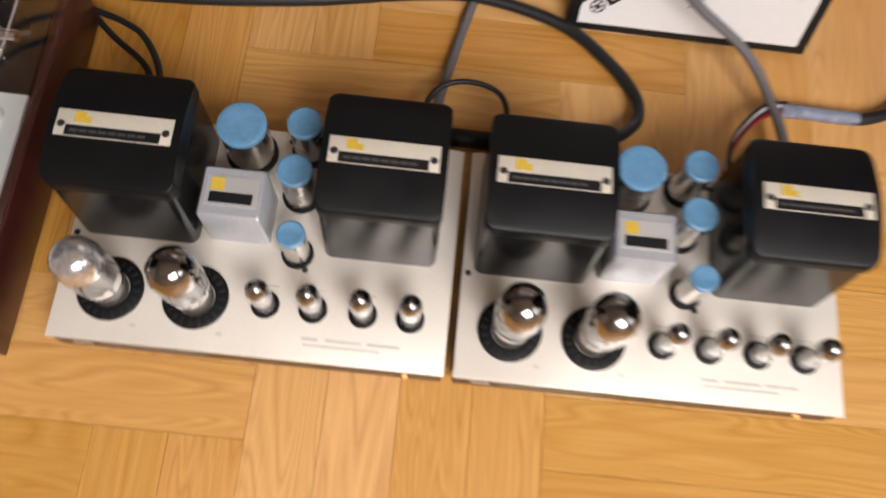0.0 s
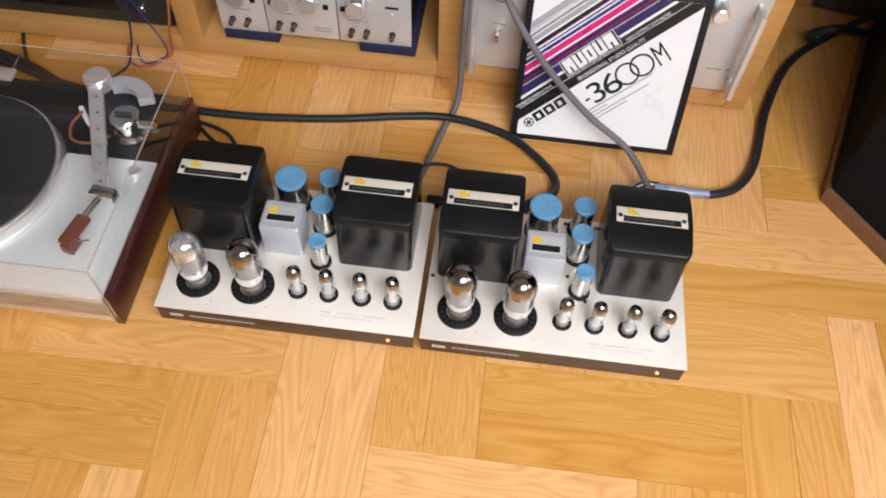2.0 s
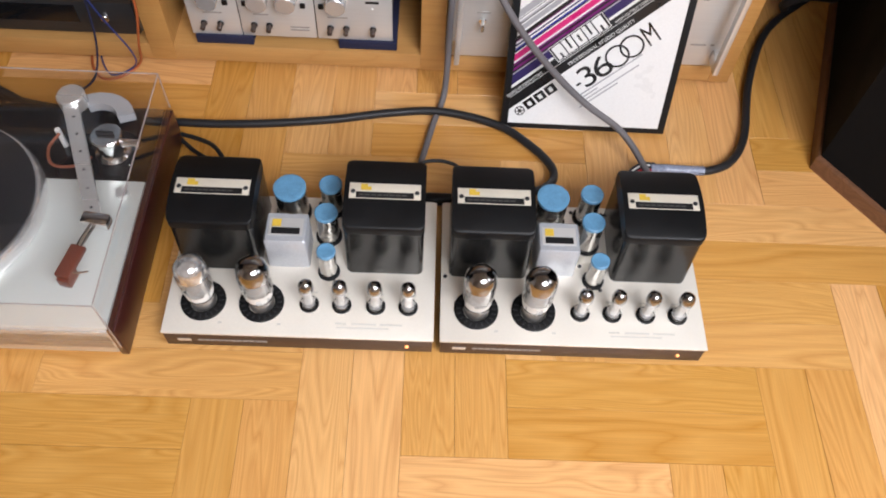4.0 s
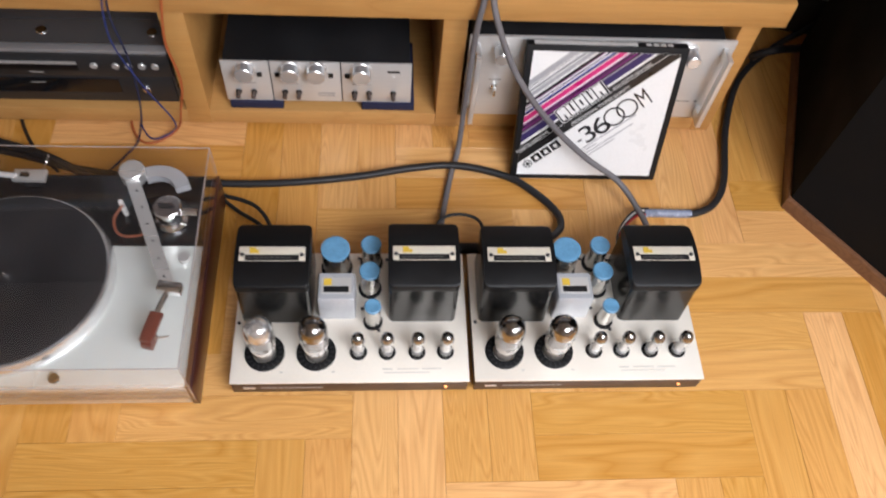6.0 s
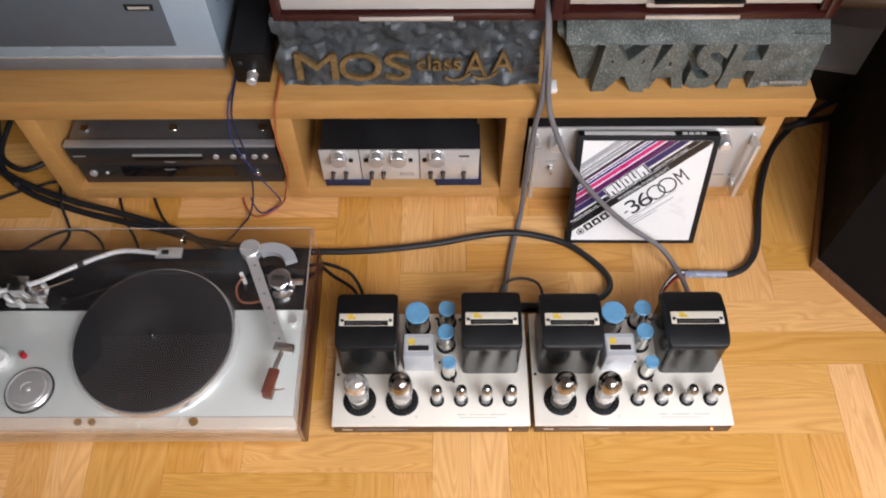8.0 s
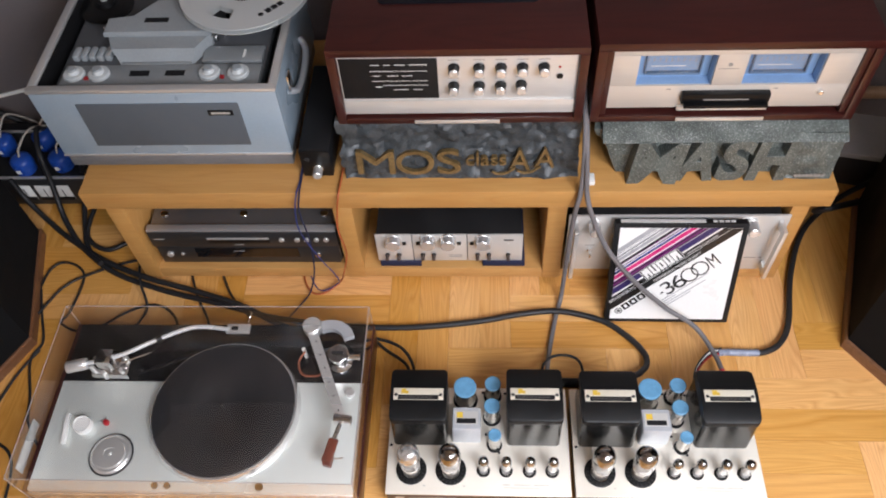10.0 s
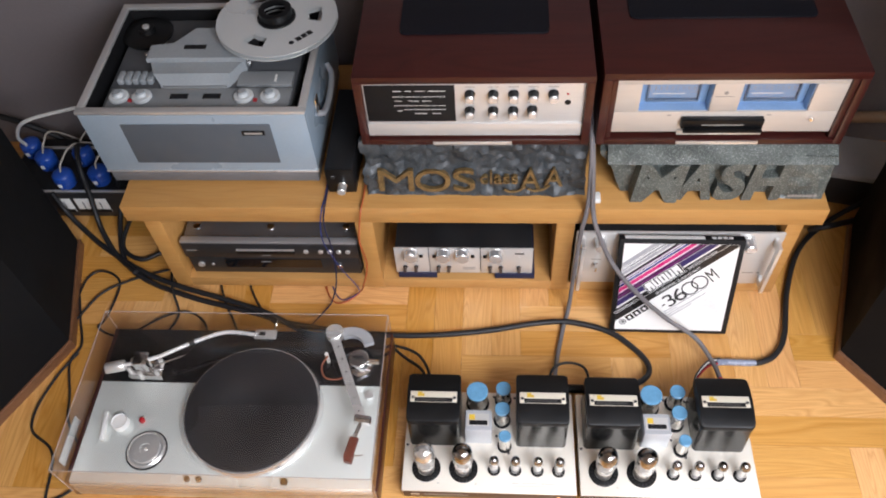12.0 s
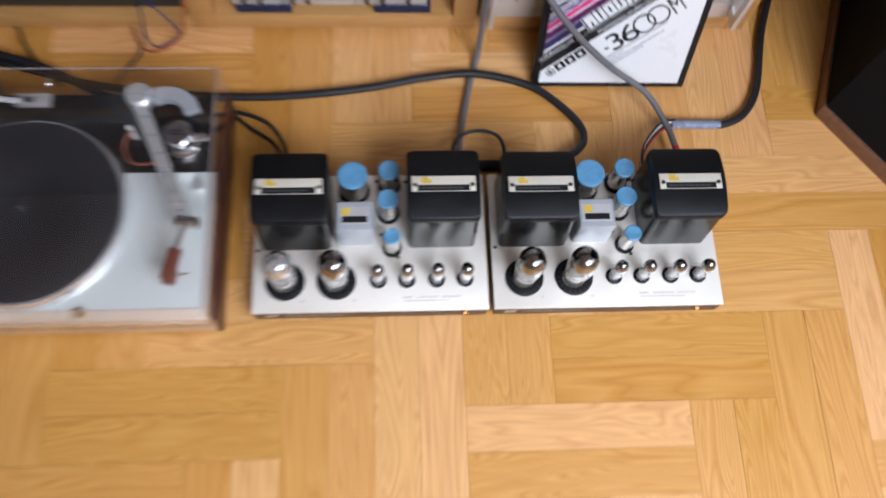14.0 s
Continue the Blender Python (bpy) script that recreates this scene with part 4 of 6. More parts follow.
def tape_box():
    w, h, d, lean = 0.272, 0.270, 0.020, 17.5
    m = Matrix.Translation((0.100, 0.4185, 0.0035)) @ Matrix.Rotation(radians(90 - lean), 4, "X") @ Matrix.Rotation(radians(-0.6), 4, "Y")
    # local x along the bottom edge, y up the face, z out of the face
    tb = placed("tape_box", (0.235, 0.45, 0.0), "flat black-edged reel tape box leaning on the amplifier", "tape box")
    part("box_shell", box(0, w, 0, h, -d, 0, 0.002, m=m), BLACK_MATT, tb)
    INKS = {"white": ink("paper_white", (0.80, 0.80, 0.79)), "black": ink("ink_black", (0.012, 0.012, 0.013)), "navy": ink("ink_navy", (0.03, 0.02, 0.10)), "grey": ink("ink_grey", (0.38, 0.38, 0.40)),
            "purple": ink("ink_purple", (0.16, 0.012, 0.14)), "pink": ink("ink_pink", (0.62, 0.02, 0.17)), "blue": ink("ink_blue", (0.035, 0.04, 0.28))}
    px, py, pw, ph = 0.0105, 0.0105, 0.249, 0.249
    pm = m @ Matrix.Translation((px, py, 0.0))
    ang = radians(41.5)
    cover = part("printed_cover", slab([(0, 0), (pw, 0), (pw, ph), (0, ph)], 0, 0.0006, pm), INKS["white"], tb, "white printed cover sheet with slanting coloured stripes")
    bands = (("black", 0.0185, 0.0345), ("black", 0.0355, 0.047), ("navy", 0.0515, 0.0645), ("grey", 0.0645, 0.0668), ("black", 0.0668, 0.0695), ("purple", 0.0695, 0.0735), ("black", 0.0735, 0.0765), ("purple", 0.0765, 0.0795), ("pink", 0.0825, 0.0915),
             ("black", 0.0935, 0.0955), ("blue", 0.0955, 0.0985), ("navy", 0.101, 0.1035), ("purple", 0.1065, 0.108), ("black", 0.108, 0.1135), ("grey", 0.1165, 0.124), ("black", 0.126, 0.1275), ("grey", 0.1275, 0.1305), ("black", 0.1330, 0.1340), ("grey", 0.1355, 0.1455))
    for col, d0, d1 in bands:
        poly = clip_strip(pw, ph, ang, d0, d1)
        if poly:
            part("stripe", slab(poly, 0.0006, 0.0009, pm), INKS[col], cover)
    tm = pm @ Matrix.Rotation(ang, 4, "Z")

    def at(u, v):
        return Vector((u * math.cos(ang) + v * math.sin(ang), -u * math.sin(ang) + v * math.cos(ang)))
    # title block in plain shapes
    a0 = at(0.074, 0.104)[0]
    part("title_block", box(a0, a0 + 0.100, 0.0365, 0.069, 0.0009, 0.0012, m=tm), INKS["black"], cover)
    part("title_rim", box(a0 + 0.0015, a0 + 0.0985, 0.038, 0.0675, 0.0012, 0.0014, m=tm), INKS["white"], cover)
    part("title_ground", box(a0 + 0.0027, a0 + 0.0973, 0.0392, 0.0663, 0.0014, 0.0016, m=tm), INKS["black"], cover)
    for i in range(5):
        part("title_bar", box(a0 + 0.0055 + i * 0.0181, a0 + 0.0215 + i * 0.0181, 0.0408, 0.0648, 0.0016, 0.0019, m=tm), INKS["white"], cover)
        part("title_gap", box(a0 + 0.0119 + i * 0.0181, a0 + 0.0151 + i * 0.0181, 0.0408 if i in (0, 4) else 0.0462, 0.0505 if i in (0, 4) else (0.0595 if i == 2 else 0.0648), 0.0019, 0.0021, m=tm), INKS["black"], cover)
    n0, nd = at(0.104, 0.072)[0], -0.0275
    part("numeral", box(n0, n0 + 0.008, nd + 0.012, nd + 0.0155, 0.0006, 0.0011, m=tm), INKS["black"], cover)
    for body, dx, width in (("3", 0.011, 0.023), ("6", 0.035, 0.029), ("M", 0.126, 0.019)):
        part("numeral", letters(body, 0.052, 0.0004, tm @ Matrix.Translation((n0 + dx, nd, 0.0010)), width), INKS["black"], cover, "large thin black numeral")
    for dx in (0.0775, 0.1035):
        part("numeral", lathe([(0.0160, 0.0007), (0.0192, 0.0007), (0.0192, 0.0011), (0.0160, 0.0011), (0.0160, 0.0007)], (0, 0, 0), 48, m=tm @ Matrix.Translation((n0 + dx, nd + 0.0175, 0))), INKS["black"], cover, "large thin black ring numeral")
    part("cover_text", letters("PROFESSIONAL STUDIO QUALITY", 0.0088, 0.0003, tm @ Matrix.Translation((at(0.085, 0.11)[0], 0.0222, 0.0011)), 0.118), INKS["white"], cover)
    part("cover_text", letters("SOUND RECORDING TAPE", 0.0068, 0.0003, tm @ Matrix.Translation((0.028, 0.0375, 0.0011)), 0.068), INKS["white"], cover)
    part("cover_text", letters("HIGH OUTPUT LOW-NOISE", 0.0068, 0.0003, tm @ Matrix.Translation((a0 + 0.106, 0.0375, 0.0011)), 0.074), INKS["white"], cover)
    # maker's mark as plain shapes
    part("round_mark", lathe([(0, 0.0006), (0.0085, 0.0006), (0.0085, 0.001), (0, 0.001)], (0, 0, 0), 24, m=tm @ Matrix.Translation((0.0285, 0.0055, 0))), INKS["black"], cover)
    for i in range(6):
        a = i * math.tau / 6
        part("mark_spot", lathe([(0, 0.001), (0.0021, 0.001), (0.0021, 0.0012), (0, 0.0012)], (0, 0, 0), 10, m=tm @ Matrix.Translation((0.0285 + 0.0052 * math.cos(a), 0.0055 + 0.0052 * math.sin(a), 0))), INKS["white"], cover)
    for i in range(3):
        part("mark_block", box(0.040 + i * 0.0205, 0.0575 + i * 0.0205, -0.0015, 0.0150, 0.0006, 0.001, m=tm), INKS["black"], cover)
        part("mark_notch", box(0.0455 + i * 0.0205, 0.0520 + i * 0.0205, 0.0025, 0.0105, 0.001, 0.0012, m=tm), INKS["white"], cover)
    for i, (s, e) in enumerate(((0.118, 0.235), (0.112, 0.150), (0.112, 0.222), (0.108, 0.180))):
        part("small_print", box(s, e, -0.0325 - i * 0.0062, -0.0303 - i * 0.0062, 0.0006, 0.0009, m=tm), INKS["grey"], cover)
    # spine
    part("spine_label", box(0.012, 0.185, h + 0.0001, h + 0.0006, -d + 0.004, -0.004, m=m), INKS["white"], tb)
    for i in range(4):
        part("spine_mark", box(0.20 + i * 0.012, 0.209 + i * 0.012, h + 0.0001, h + 0.0006, -d + 0.006, -0.006, m=m), INKS["white"], tb)


tape_box()


# ---- on the bench ----
def tape_recorder():
    x0, x1, yf, yb, z0, z1 = -1.040, -0.562, 0.585, 0.945, 0.352, 0.566
    tr = placed("tape_recorder", (-0.80, 0.76, 0.345), "blue-grey portable reel tape recorder with open top on the bench", "tape recorder")
    for fx in (x0 + 0.06, x1 - 0.05):
        for fy in (yf + 0.05, yb - 0.05):
            part("foot", disc(0.013, 0.0075, (fx, fy, 0.345), 16), BLACK_RUBBER, tr)
    part("base_skirt", box(x0 + 0.004, x1 - 0.004, yf + 0.003, yb - 0.003, z0, 0.386, 0.002), TAPE_SKIRT, tr, "darker grey base skirt")
    part("front_wall", box(x0, x1, yf, yf + 0.012, 0.390, z1 - 0.008, 0.002), TAPE_GREY, tr)
    part("back_wall", box(x0, x1, yb - 0.012, yb, 0.390, z1 - 0.008, 0.002), TAPE_GREY, tr)
    part("side_wall", box(x0, x0 + 0.012, yf + 0.012, yb - 0.012, 0.390, z1 - 0.008, 0.001), TAPE_GREY, tr)
    part("side_wall", box(x1 - 0.012, x1, yf + 0.012, yb - 0.012, 0.390, z1 - 0.008, 0.001), TAPE_GREY, tr)
    part("trim_strip", box(x0 - 0.001, x1 + 0.001, yf - 0.002, yf + 0.008, 0.386, 0.390, 0.0008), ALU, tr, "bright metal trim strip")
    for a, e, c, f in ((x0 - 0.002, x1 + 0.002, yf - 0.003, yf + 0.014), (x0 - 0.002, x1 + 0.002, yb - 0.014, yb + 0.002), (x0 - 0.002, x0 + 0.014, yf + 0.014, yb - 0.014), (x1 - 0.014, x1 + 0.002, yf + 0.014, yb - 0.014)):
        part("rim", box(a, e, c, f, z1 - 0.008, z1, 0.002), ALU, tr, "light metal rim")
    g = part("speaker_grille", box(-0.958, -0.640, yf - 0.002, yf + 0.001, 0.416, 0.530, 0.001), GRILLE, tr, "slate woven speaker grille")
    part("badge", box(-0.703, -0.654, yf - 0.004, yf - 0.002, 0.500, 0.513, 0.0008), BLACK, g)
    part("badge_bar", box(-0.697, -0.660, yf - 0.0046, yf - 0.004, 0.504, 0.509), ALU, g)
    # deck
    part("well", box(x0 + 0.012, x1 - 0.012, yf + 0.012, yb - 0.012, 0.47, 0.505), BLACK_MATT, tr)
    part("deck_plate", box(x0 + 0.030, x1 - 0.040, yf + 0.030, yb - 0.020, 0.505, 0.535, 0.003), TAPE_DECK, tr, "slate deck plate")
    for a, e, c, f in ((x0 + 0.0122, x1 - 0.0122, yf + 0.0122, yf + 0.0142), (x0 + 0.0122, x1 - 0.0122, yb - 0.0142, yb - 0.0122), (x0 + 0.0122, x0 + 0.0142, yf + 0.0145, yb - 0.0145), (x1 - 0.0142, x1 - 0.0122, yf + 0.0145, yb - 0.0145)):
        part("liner", box(a, e, c, f, 0.5052, z1 - 0.0082), BLACK_MATT, tr)
    zc = 0.535
    part("control_strip", box(-1.000, -0.605, 0.622, 0.684, zc, zc + 0.006, 0.002), TAPE_LIGHT2, tr, "grey control strip")
    part("step_ledge", box(-0.728, -0.608, 0.690, 0.735, zc, zc + 0.008, 0.002), TAPE_LIGHT2, tr)
    for kx in (-0.975, -0.925, -0.705, -0.648):
        k = part("dial", lathe([(0, zc + 0.006), (0.021, zc + 0.006), (0.021, zc + 0.011), (0.019, zc + 0.013), (0.012, zc + 0.013), (0.011, zc + 0.018), (0.009, zc + 0.020), (0, zc + 0.020)], (kx, 0.655, 0), 28), DIAL, tr, "pale translucent round dial")
        part("dial_cap", lathe([(0.0095, zc + 0.0198), (0.008, zc + 0.023), (0, zc + 0.023)], (kx, 0.655, 0), 20), TAPE_LIGHT, k)
    for kx in (-0.948, -0.678):
        part("red_pointer", box(kx - 0.004, kx + 0.004, 0.640, 0.648, zc + 0.006, zc + 0.009), RED, tr)
    for kx in (-0.845, -0.774):
        part("counter_window", box(kx - 0.019, kx + 0.019, 0.650, 0.664, zc + 0.006, zc + 0.0075), BLACK_MATT, tr)
    for i in range(5):
        part("piano_key", box(-0.993 + i * 0.0165, -0.980 + i * 0.0165, 0.700, 0.732, zc, zc + 0.014, 0.003), TAPE_LIGHT, tr, "light grey piano key")
    foot = [(-0.893, 0.688), (-0.747, 0.688), (-0.716, 0.740), (-0.716, 0.772), (-0.922, 0.772), (-0.922, 0.740)]
    brow = [(-0.906, 0.702), (-0.738, 0.702), (-0.718, 0.742), (-0.718, 0.770), (-0.922, 0.770), (-0.922, 0.742)]
    hc = part("head_cover", loft([(foot, zc), ([(x, y + 0.002) for x, y in foot], zc + 0.006), (brow, zc + 0.030)]), TAPE_LIGHT, tr, "sculpted grey head cover", smooth=20)
    part("cover_ledge", box(-0.888, -0.748, 0.684, 0.690, zc, zc + 0.008, 0.002), TAPE_LIGHT2, hc)
    crest = [(-0.929, 0.738), (-0.712, 0.738), (-0.706, 0.772), (-0.742, 0.788), (-0.795, 0.842), (-0.840, 0.842), (-0.880, 0.790), (-0.930, 0.782)]
    inner = [(x * 0.97 - 0.0246, y * 0.97 + 0.0233) for x, y in crest]
    part("cover_top", loft([(crest, zc + 0.0305), (crest, zc + 0.0385), (inner, zc + 0.0415)]), TAPE_LIGHT, hc, smooth=20)
    part("end_roller", lathe([(0, zc + 0.01), (0.011, zc + 0.01), (0.011, zc + 0.030), (0.008, zc + 0.034), (0, zc + 0.034)], (-0.712, 0.755, 0), 18), CHROME, hc)
    part("cover_slot", box(-0.852, -0.803, 0.768, 0.782, zc + 0.0415, zc + 0.0421), BLACK_MATT, hc)
    for gx, gy in ((-0.717, 0.765), (-0.700, 0.780), (-0.935, 0.765)):
        part("tape_guide", lathe([(0, zc), (0.006, zc), (0.006, zc + 0.03), (0.004, zc + 0.034), (0, zc + 0.034)], (gx, gy, 0), 16), CHROME, tr)
    part("spindle_boss", lathe([(0, zc), (0.055, zc), (0.058, zc + 0.006), (0.052, zc + 0.010), (0.02, zc + 0.011), (0.018, zc + 0.02), (0, zc + 0.021)], (-0.972, 0.872, 0), 36), BLACK, tr, "black take-up turntable")
    part("boss_cap", disc(0.008, 0.004, (-0.972, 0.872, zc + 0.021), 16), ALU, tr)
    part("spindle_post", lathe([(0, zc), (0.05, zc), (0.05, zc + 0.012), (0.012, zc + 0.014), (0.012, zc + 0.05), (0, zc + 0.05)], (-0.655, 0.835, 0), 28), BLACK_MATT, tr)
    part("deck_label", box(-0.648, -0.643, 0.70, 0.722, zc + 0.008, zc + 0.0086), WHITE, tr)
    part("hinge_latch", box(x1 + 0.002, x1 + 0.008, 0.655, 0.680, 0.49, 0.53, 0.002), CHROME, tr)
    part("side_handle", sweep([(x1 + 0.002, 0.66, 0.49), (x1 + 0.014, 0.68, 0.475), (x1 + 0.016, 0.74, 0.465), (x1 + 0.014, 0.80, 0.475), (x1 + 0.002, 0.82, 0.49)], 0.007, 10), SILVER_PAINT, tr, "curved carrying handle")
    # reel lying on the take-off spindle
    rz = zc + 0.052
    reel = placed("tape_reel", (-0.655, 0.845, rz), "large pale metal tape reel on the recorder", "tape reel")
    cx, cy, R = -0.655, 0.845, 0.133
    for k, (name, z) in enumerate((("lower_flange", rz), ("upper_flange", rz + 0.010))):
        b = bmesh.new()
        n = 96
        rows = []
        for r in (0.040, 0.055, 0.070, 0.085, 0.100, 0.115, R):
            rows.append([(cx + r * math.cos(i * math.tau / n), cy + r * math.sin(i * math.tau / n)) for i in range(n)])
        lv = [[b.verts.new((x, y, z)) for x, y in row] for row in rows]
        uv = [[b.verts.new((x, y, z + 0.0018)) for x, y in row] for row in rows]

        def hole(ring, i):
            return ring in (2, 3) and (i + 2) % 32 < 8
        for ring in range(len(rows) - 1):
            for i in range(n):
                j = (i + 1) % n
                if hole(ring, i):
                    continue
                b.faces.new((uv[ring][i], uv[ring][j], uv[ring + 1][j], uv[ring + 1][i]))
                b.faces.new((lv[ring][i], lv[ring + 1][i], lv[ring + 1][j], lv[ring][j]))
        for i in range(n):
            j = (i + 1) % n
            b.faces.new((lv[-1][i], lv[-1][j], uv[-1][j], uv[-1][i]))
        part(name, b, REEL, reel)
    part("hub", lathe([(0.022, -0.004), (0.042, -0.004), (0.042, 0.016), (0.036, 0.018), (0.036, 0.034), (0.030, 0.036), (0.022, 0.034)], (cx, cy, rz), 40), BLACK, reel, "black centre hub adapter")
    mm = Matrix.Translation((cx, cy, rz + 0.0118)) @ Matrix.Rotation(radians(45), 4, "Z")
    for i in range(3):
        part("reel_mark", box(-0.016 + i * 0.0145, -0.004 + i * 0.0145, -0.101, -0.088, 0, 0.0004, m=mm), BLACK_MATT, reel)
    part("reel_mark", disc(0.006, 0.0004, (0, 0, 0), 16), BLACK_MATT, reel).matrix_basis = Matrix.Translation((cx, cy, rz + 0.0118)) @ Matrix.Rotation(radians(45), 4, "Z") @ Matrix.Translation((-0.028, -0.094, 0))


TAPE_SKIRT = surf("grey_skirt_paint", (0.15, 0.155, 0.165), 0.45)
TAPE_LIGHT2 = surf("mid_grey_plastic", (0.225, 0.24, 0.25), 0.4)
DIAL = surf("milky_dial_plastic", (0.52, 0.545, 0.55), 0.3, vary=0.1)
REEL = surf("pale_anodised_metal", (0.70, 0.73, 0.73), 0.3, 0.4, vary=0.04, coarse=4)
tape_recorder()


def headphone_amplifier():
    ha = placed("headphone_amplifier", (-0.51, 0.7, 0.345), "small black box amplifier with one silver knob on the bench", "amplifier")
    part("case", box(-0.541, -0.479, 0.560, 0.81, 0.350, 0.424, 0.003), BLACK_MATT, ha)
    part("front_plate", box(-0.5405, -0.4795, 0.556, 0.560, 0.351, 0.423, 0.001), BLACK, ha)
    k = part("knob", knob(0.0095, 0.024, (-0.507, 0.556, 0.376), 24, bevel=0.0015), ALU, ha, "silver volume knob")
    part("knob_ring", knob(0.0108, 0.004, (-0.507, 0.556, 0.376), 24), CHROME, k)
    part("jack", knob(0.005, 0.002, (-0.526, 0.556, 0.40), 14), DARK_GREY, ha)
    for fx in (-0.53, -0.49):
        for fy in (0.575, 0.79):
            part("foot", disc(0.006, 0.0055, (fx, fy, 0.345), 12), BLACK_RUBBER, ha)


headphone_amplifier()


def rough_block(x0, x1, y0, y1, z0, z1, rough, cell, seed, slope=0.0, ragged=0.0, undercut=0.0):
    """A hewn stone: a fine box whose faces are broken up, flat underneath and on top."""
    b = bmesh.new()
    nx, ny, nz = max(2, int((x1 - x0) / cell)), max(2, int((y1 - y0) / cell / 2)), max(2, int((z1 - z0) / cell))
    grid = {}

    def v(i, j, k):
        if (i, j, k) not in grid:
            p = Vector((x0 + (x1 - x0) * i / nx, y0 + (y1 - y0) * j / ny, z0 + (z1 - z0) * k / nz))
            fz = k / nz
            p.y += slope * fz * (1 - j / ny)
            p.x += undercut * (1 - fz) * (1 - i / nx) * (1 - 0.5 * j / ny)
            s = Vector((seed * 7.3, seed * 3.1, seed))
            e = noise.fractal(p * 22 + s, 0.9, 2.1, 4) * rough
            e2 = noise.fractal(p * 60 + s, 1.0, 2.0, 3) * rough * 0.4
            edge = 0 if k in (0, nz) else 1
            if j == 0:
                p.y += (e + e2) * (0.4 + 0.6 * edge)
            if i == 0:
                p.x += (e + e2) + ragged * (noise.noise(p * 14 + s) + 0.3) * (1 if edge else 0.6)
            if i == nx:
                p.x += e * 0.5
            if k == nz and j > 0:
                p.z += e2 * 0.3
            grid[i, j, k] = b.verts.new(p)
        return grid[i, j, k]
    for i in range(nx):
        for k in range(nz):
            b.faces.new((v(i, 0, k), v(i + 1, 0, k), v(i + 1, 0, k + 1), v(i, 0, k + 1)))
            b.faces.new((v(i, ny, k), v(i, ny, k + 1), v(i + 1, ny, k + 1), v(i + 1, ny, k)))
        for j in range(ny):
            b.faces.new((v(i, j, nz), v(i + 1, j, nz), v(i + 1, j + 1, nz), v(i, j + 1, nz)))
            b.faces.new((v(i, j, 0), v(i, j + 1, 0), v(i + 1, j + 1, 0), v(i + 1, j, 0)))
    for j in range(ny):
        for k in range(nz):
            b.faces.new((v(0, j, k), v(0, j, k + 1), v(0, j + 1, k + 1), v(0, j + 1, k)))
            b.faces.new((v(nx, j, k), v(nx, j + 1, k), v(nx, j + 1, k + 1), v(nx, j, k + 1)))
    return b


s1 = placed("stone_display_block", (-0.22, 0.66, 0.345), "dark hewn granite block with gold lettering on the bench", "stone block", "stone blocks")
part("stone", rough_block(-0.455, 0.015, 0.553, 0.78, 0.3455, 0.487, 0.0100, 0.005, 3, slope=0.026), GRANITE, s1, smooth=25)
for body, x, z, size, width in (("M", -0.426, 0.364, 0.083, 0.076), ("O", -0.347, 0.363, 0.085, 0.076), ("S", -0.265, 0.364, 0.084, 0.047), ("class", -0.207, 0.385, 0.045, 0.080), ("A", -0.122, 0.371, 0.076, 0.042), ("A", -0.072, 0.378, 0.068, 0.040)):
    part("letter", letters(body, size, 0.010, Matrix.Translation((x, 0.5495 + (z - 0.345) * 0.14, z)) @ Matrix.Rotation(radians(82), 4, "X"), width), GOLD, s1, "worn gold painted letter")
for x, z in ((-0.122, 0.371), (-0.072, 0.374)):
    part("letter_tail", sweep([(x + 0.012, 0.547, z + 0.012), (x - 0.004, 0.545, z - 0.001), (x - 0.022, 0.545, z - 0.004), (x - 0.034, 0.546, z + 0.003)], 0.0028, 8), GOLD, s1, "gold painted swash of the letter")

s2 = placed("stone_display_block", (0.28, 0.66, 0.345), "pale green hewn granite block with raised letters on the bench", "stone block", "stone blocks")
part("stone", rough_block(0.045, 0.510, 0.567, 0.78, 0.3455, 0.462, 0.006, 0.005, 8, slope=0.008, ragged=0.030, undercut=0.045), GRANITE_PALE, s2, smooth=25)
part("stone_cap", rough_block(0.050, 0.513, 0.5435, 0.78, 0.4535, 0.488, 0.0055, 0.005, 11, slope=0.056, ragged=0.035), GRANITE_PALE, s2, smooth=25)
for body, x, width in (("M", 0.112, 0.098), ("A", 0.200, 0.084), ("S", 0.283, 0.060), ("H", 0.345, 0.078)):
    lean = Matrix(((1, 0.10, 0, 0), (0, 1, 0, 0), (0, 0, 1, 0), (0, 0, 0, 1)))
    b = letters(body, 0.146, 0.030, Matrix.Translation((x, 0.552 if body == "M" else 0.560, 0.3475)) @ Matrix.Rotation(radians(87), 4, "X") @ lean, width, bevel=0.002, bold=0.0045)
    bmesh.ops.triangulate(b, faces=b.faces)
    bmesh.ops.subdivide_edges(b, edges=[e for e in b.edges if e.calc_length() > 0.012], cuts=2)
    for v in b.verts:
        v.co += Vector((0.5, 1.0, 0.3)) * noise.fractal(v.co * 70, 1.0, 2.0, 3) * 0.0025
    part("letter", b, GRANITE_PALE, s2, "raised rough stone letter", smooth=25)
part("end_block", rough_block(0.414, 0.512, 0.545, 0.60, 0.3465, 0.464, 0.006, 0.005, 5, slope=0.012), GRANITE_PALE, s2, smooth=25)
part("maker_mark", bars([(0.436 + i * 0.0075, 0.442 + i * 0.0075, 0, 0.006) for i in range(8)], Matrix.Translation((0, 0.5385, 0.362)) @ Matrix.Rotation(radians(85), 4, "X"), 0.002), PRINT, s2)


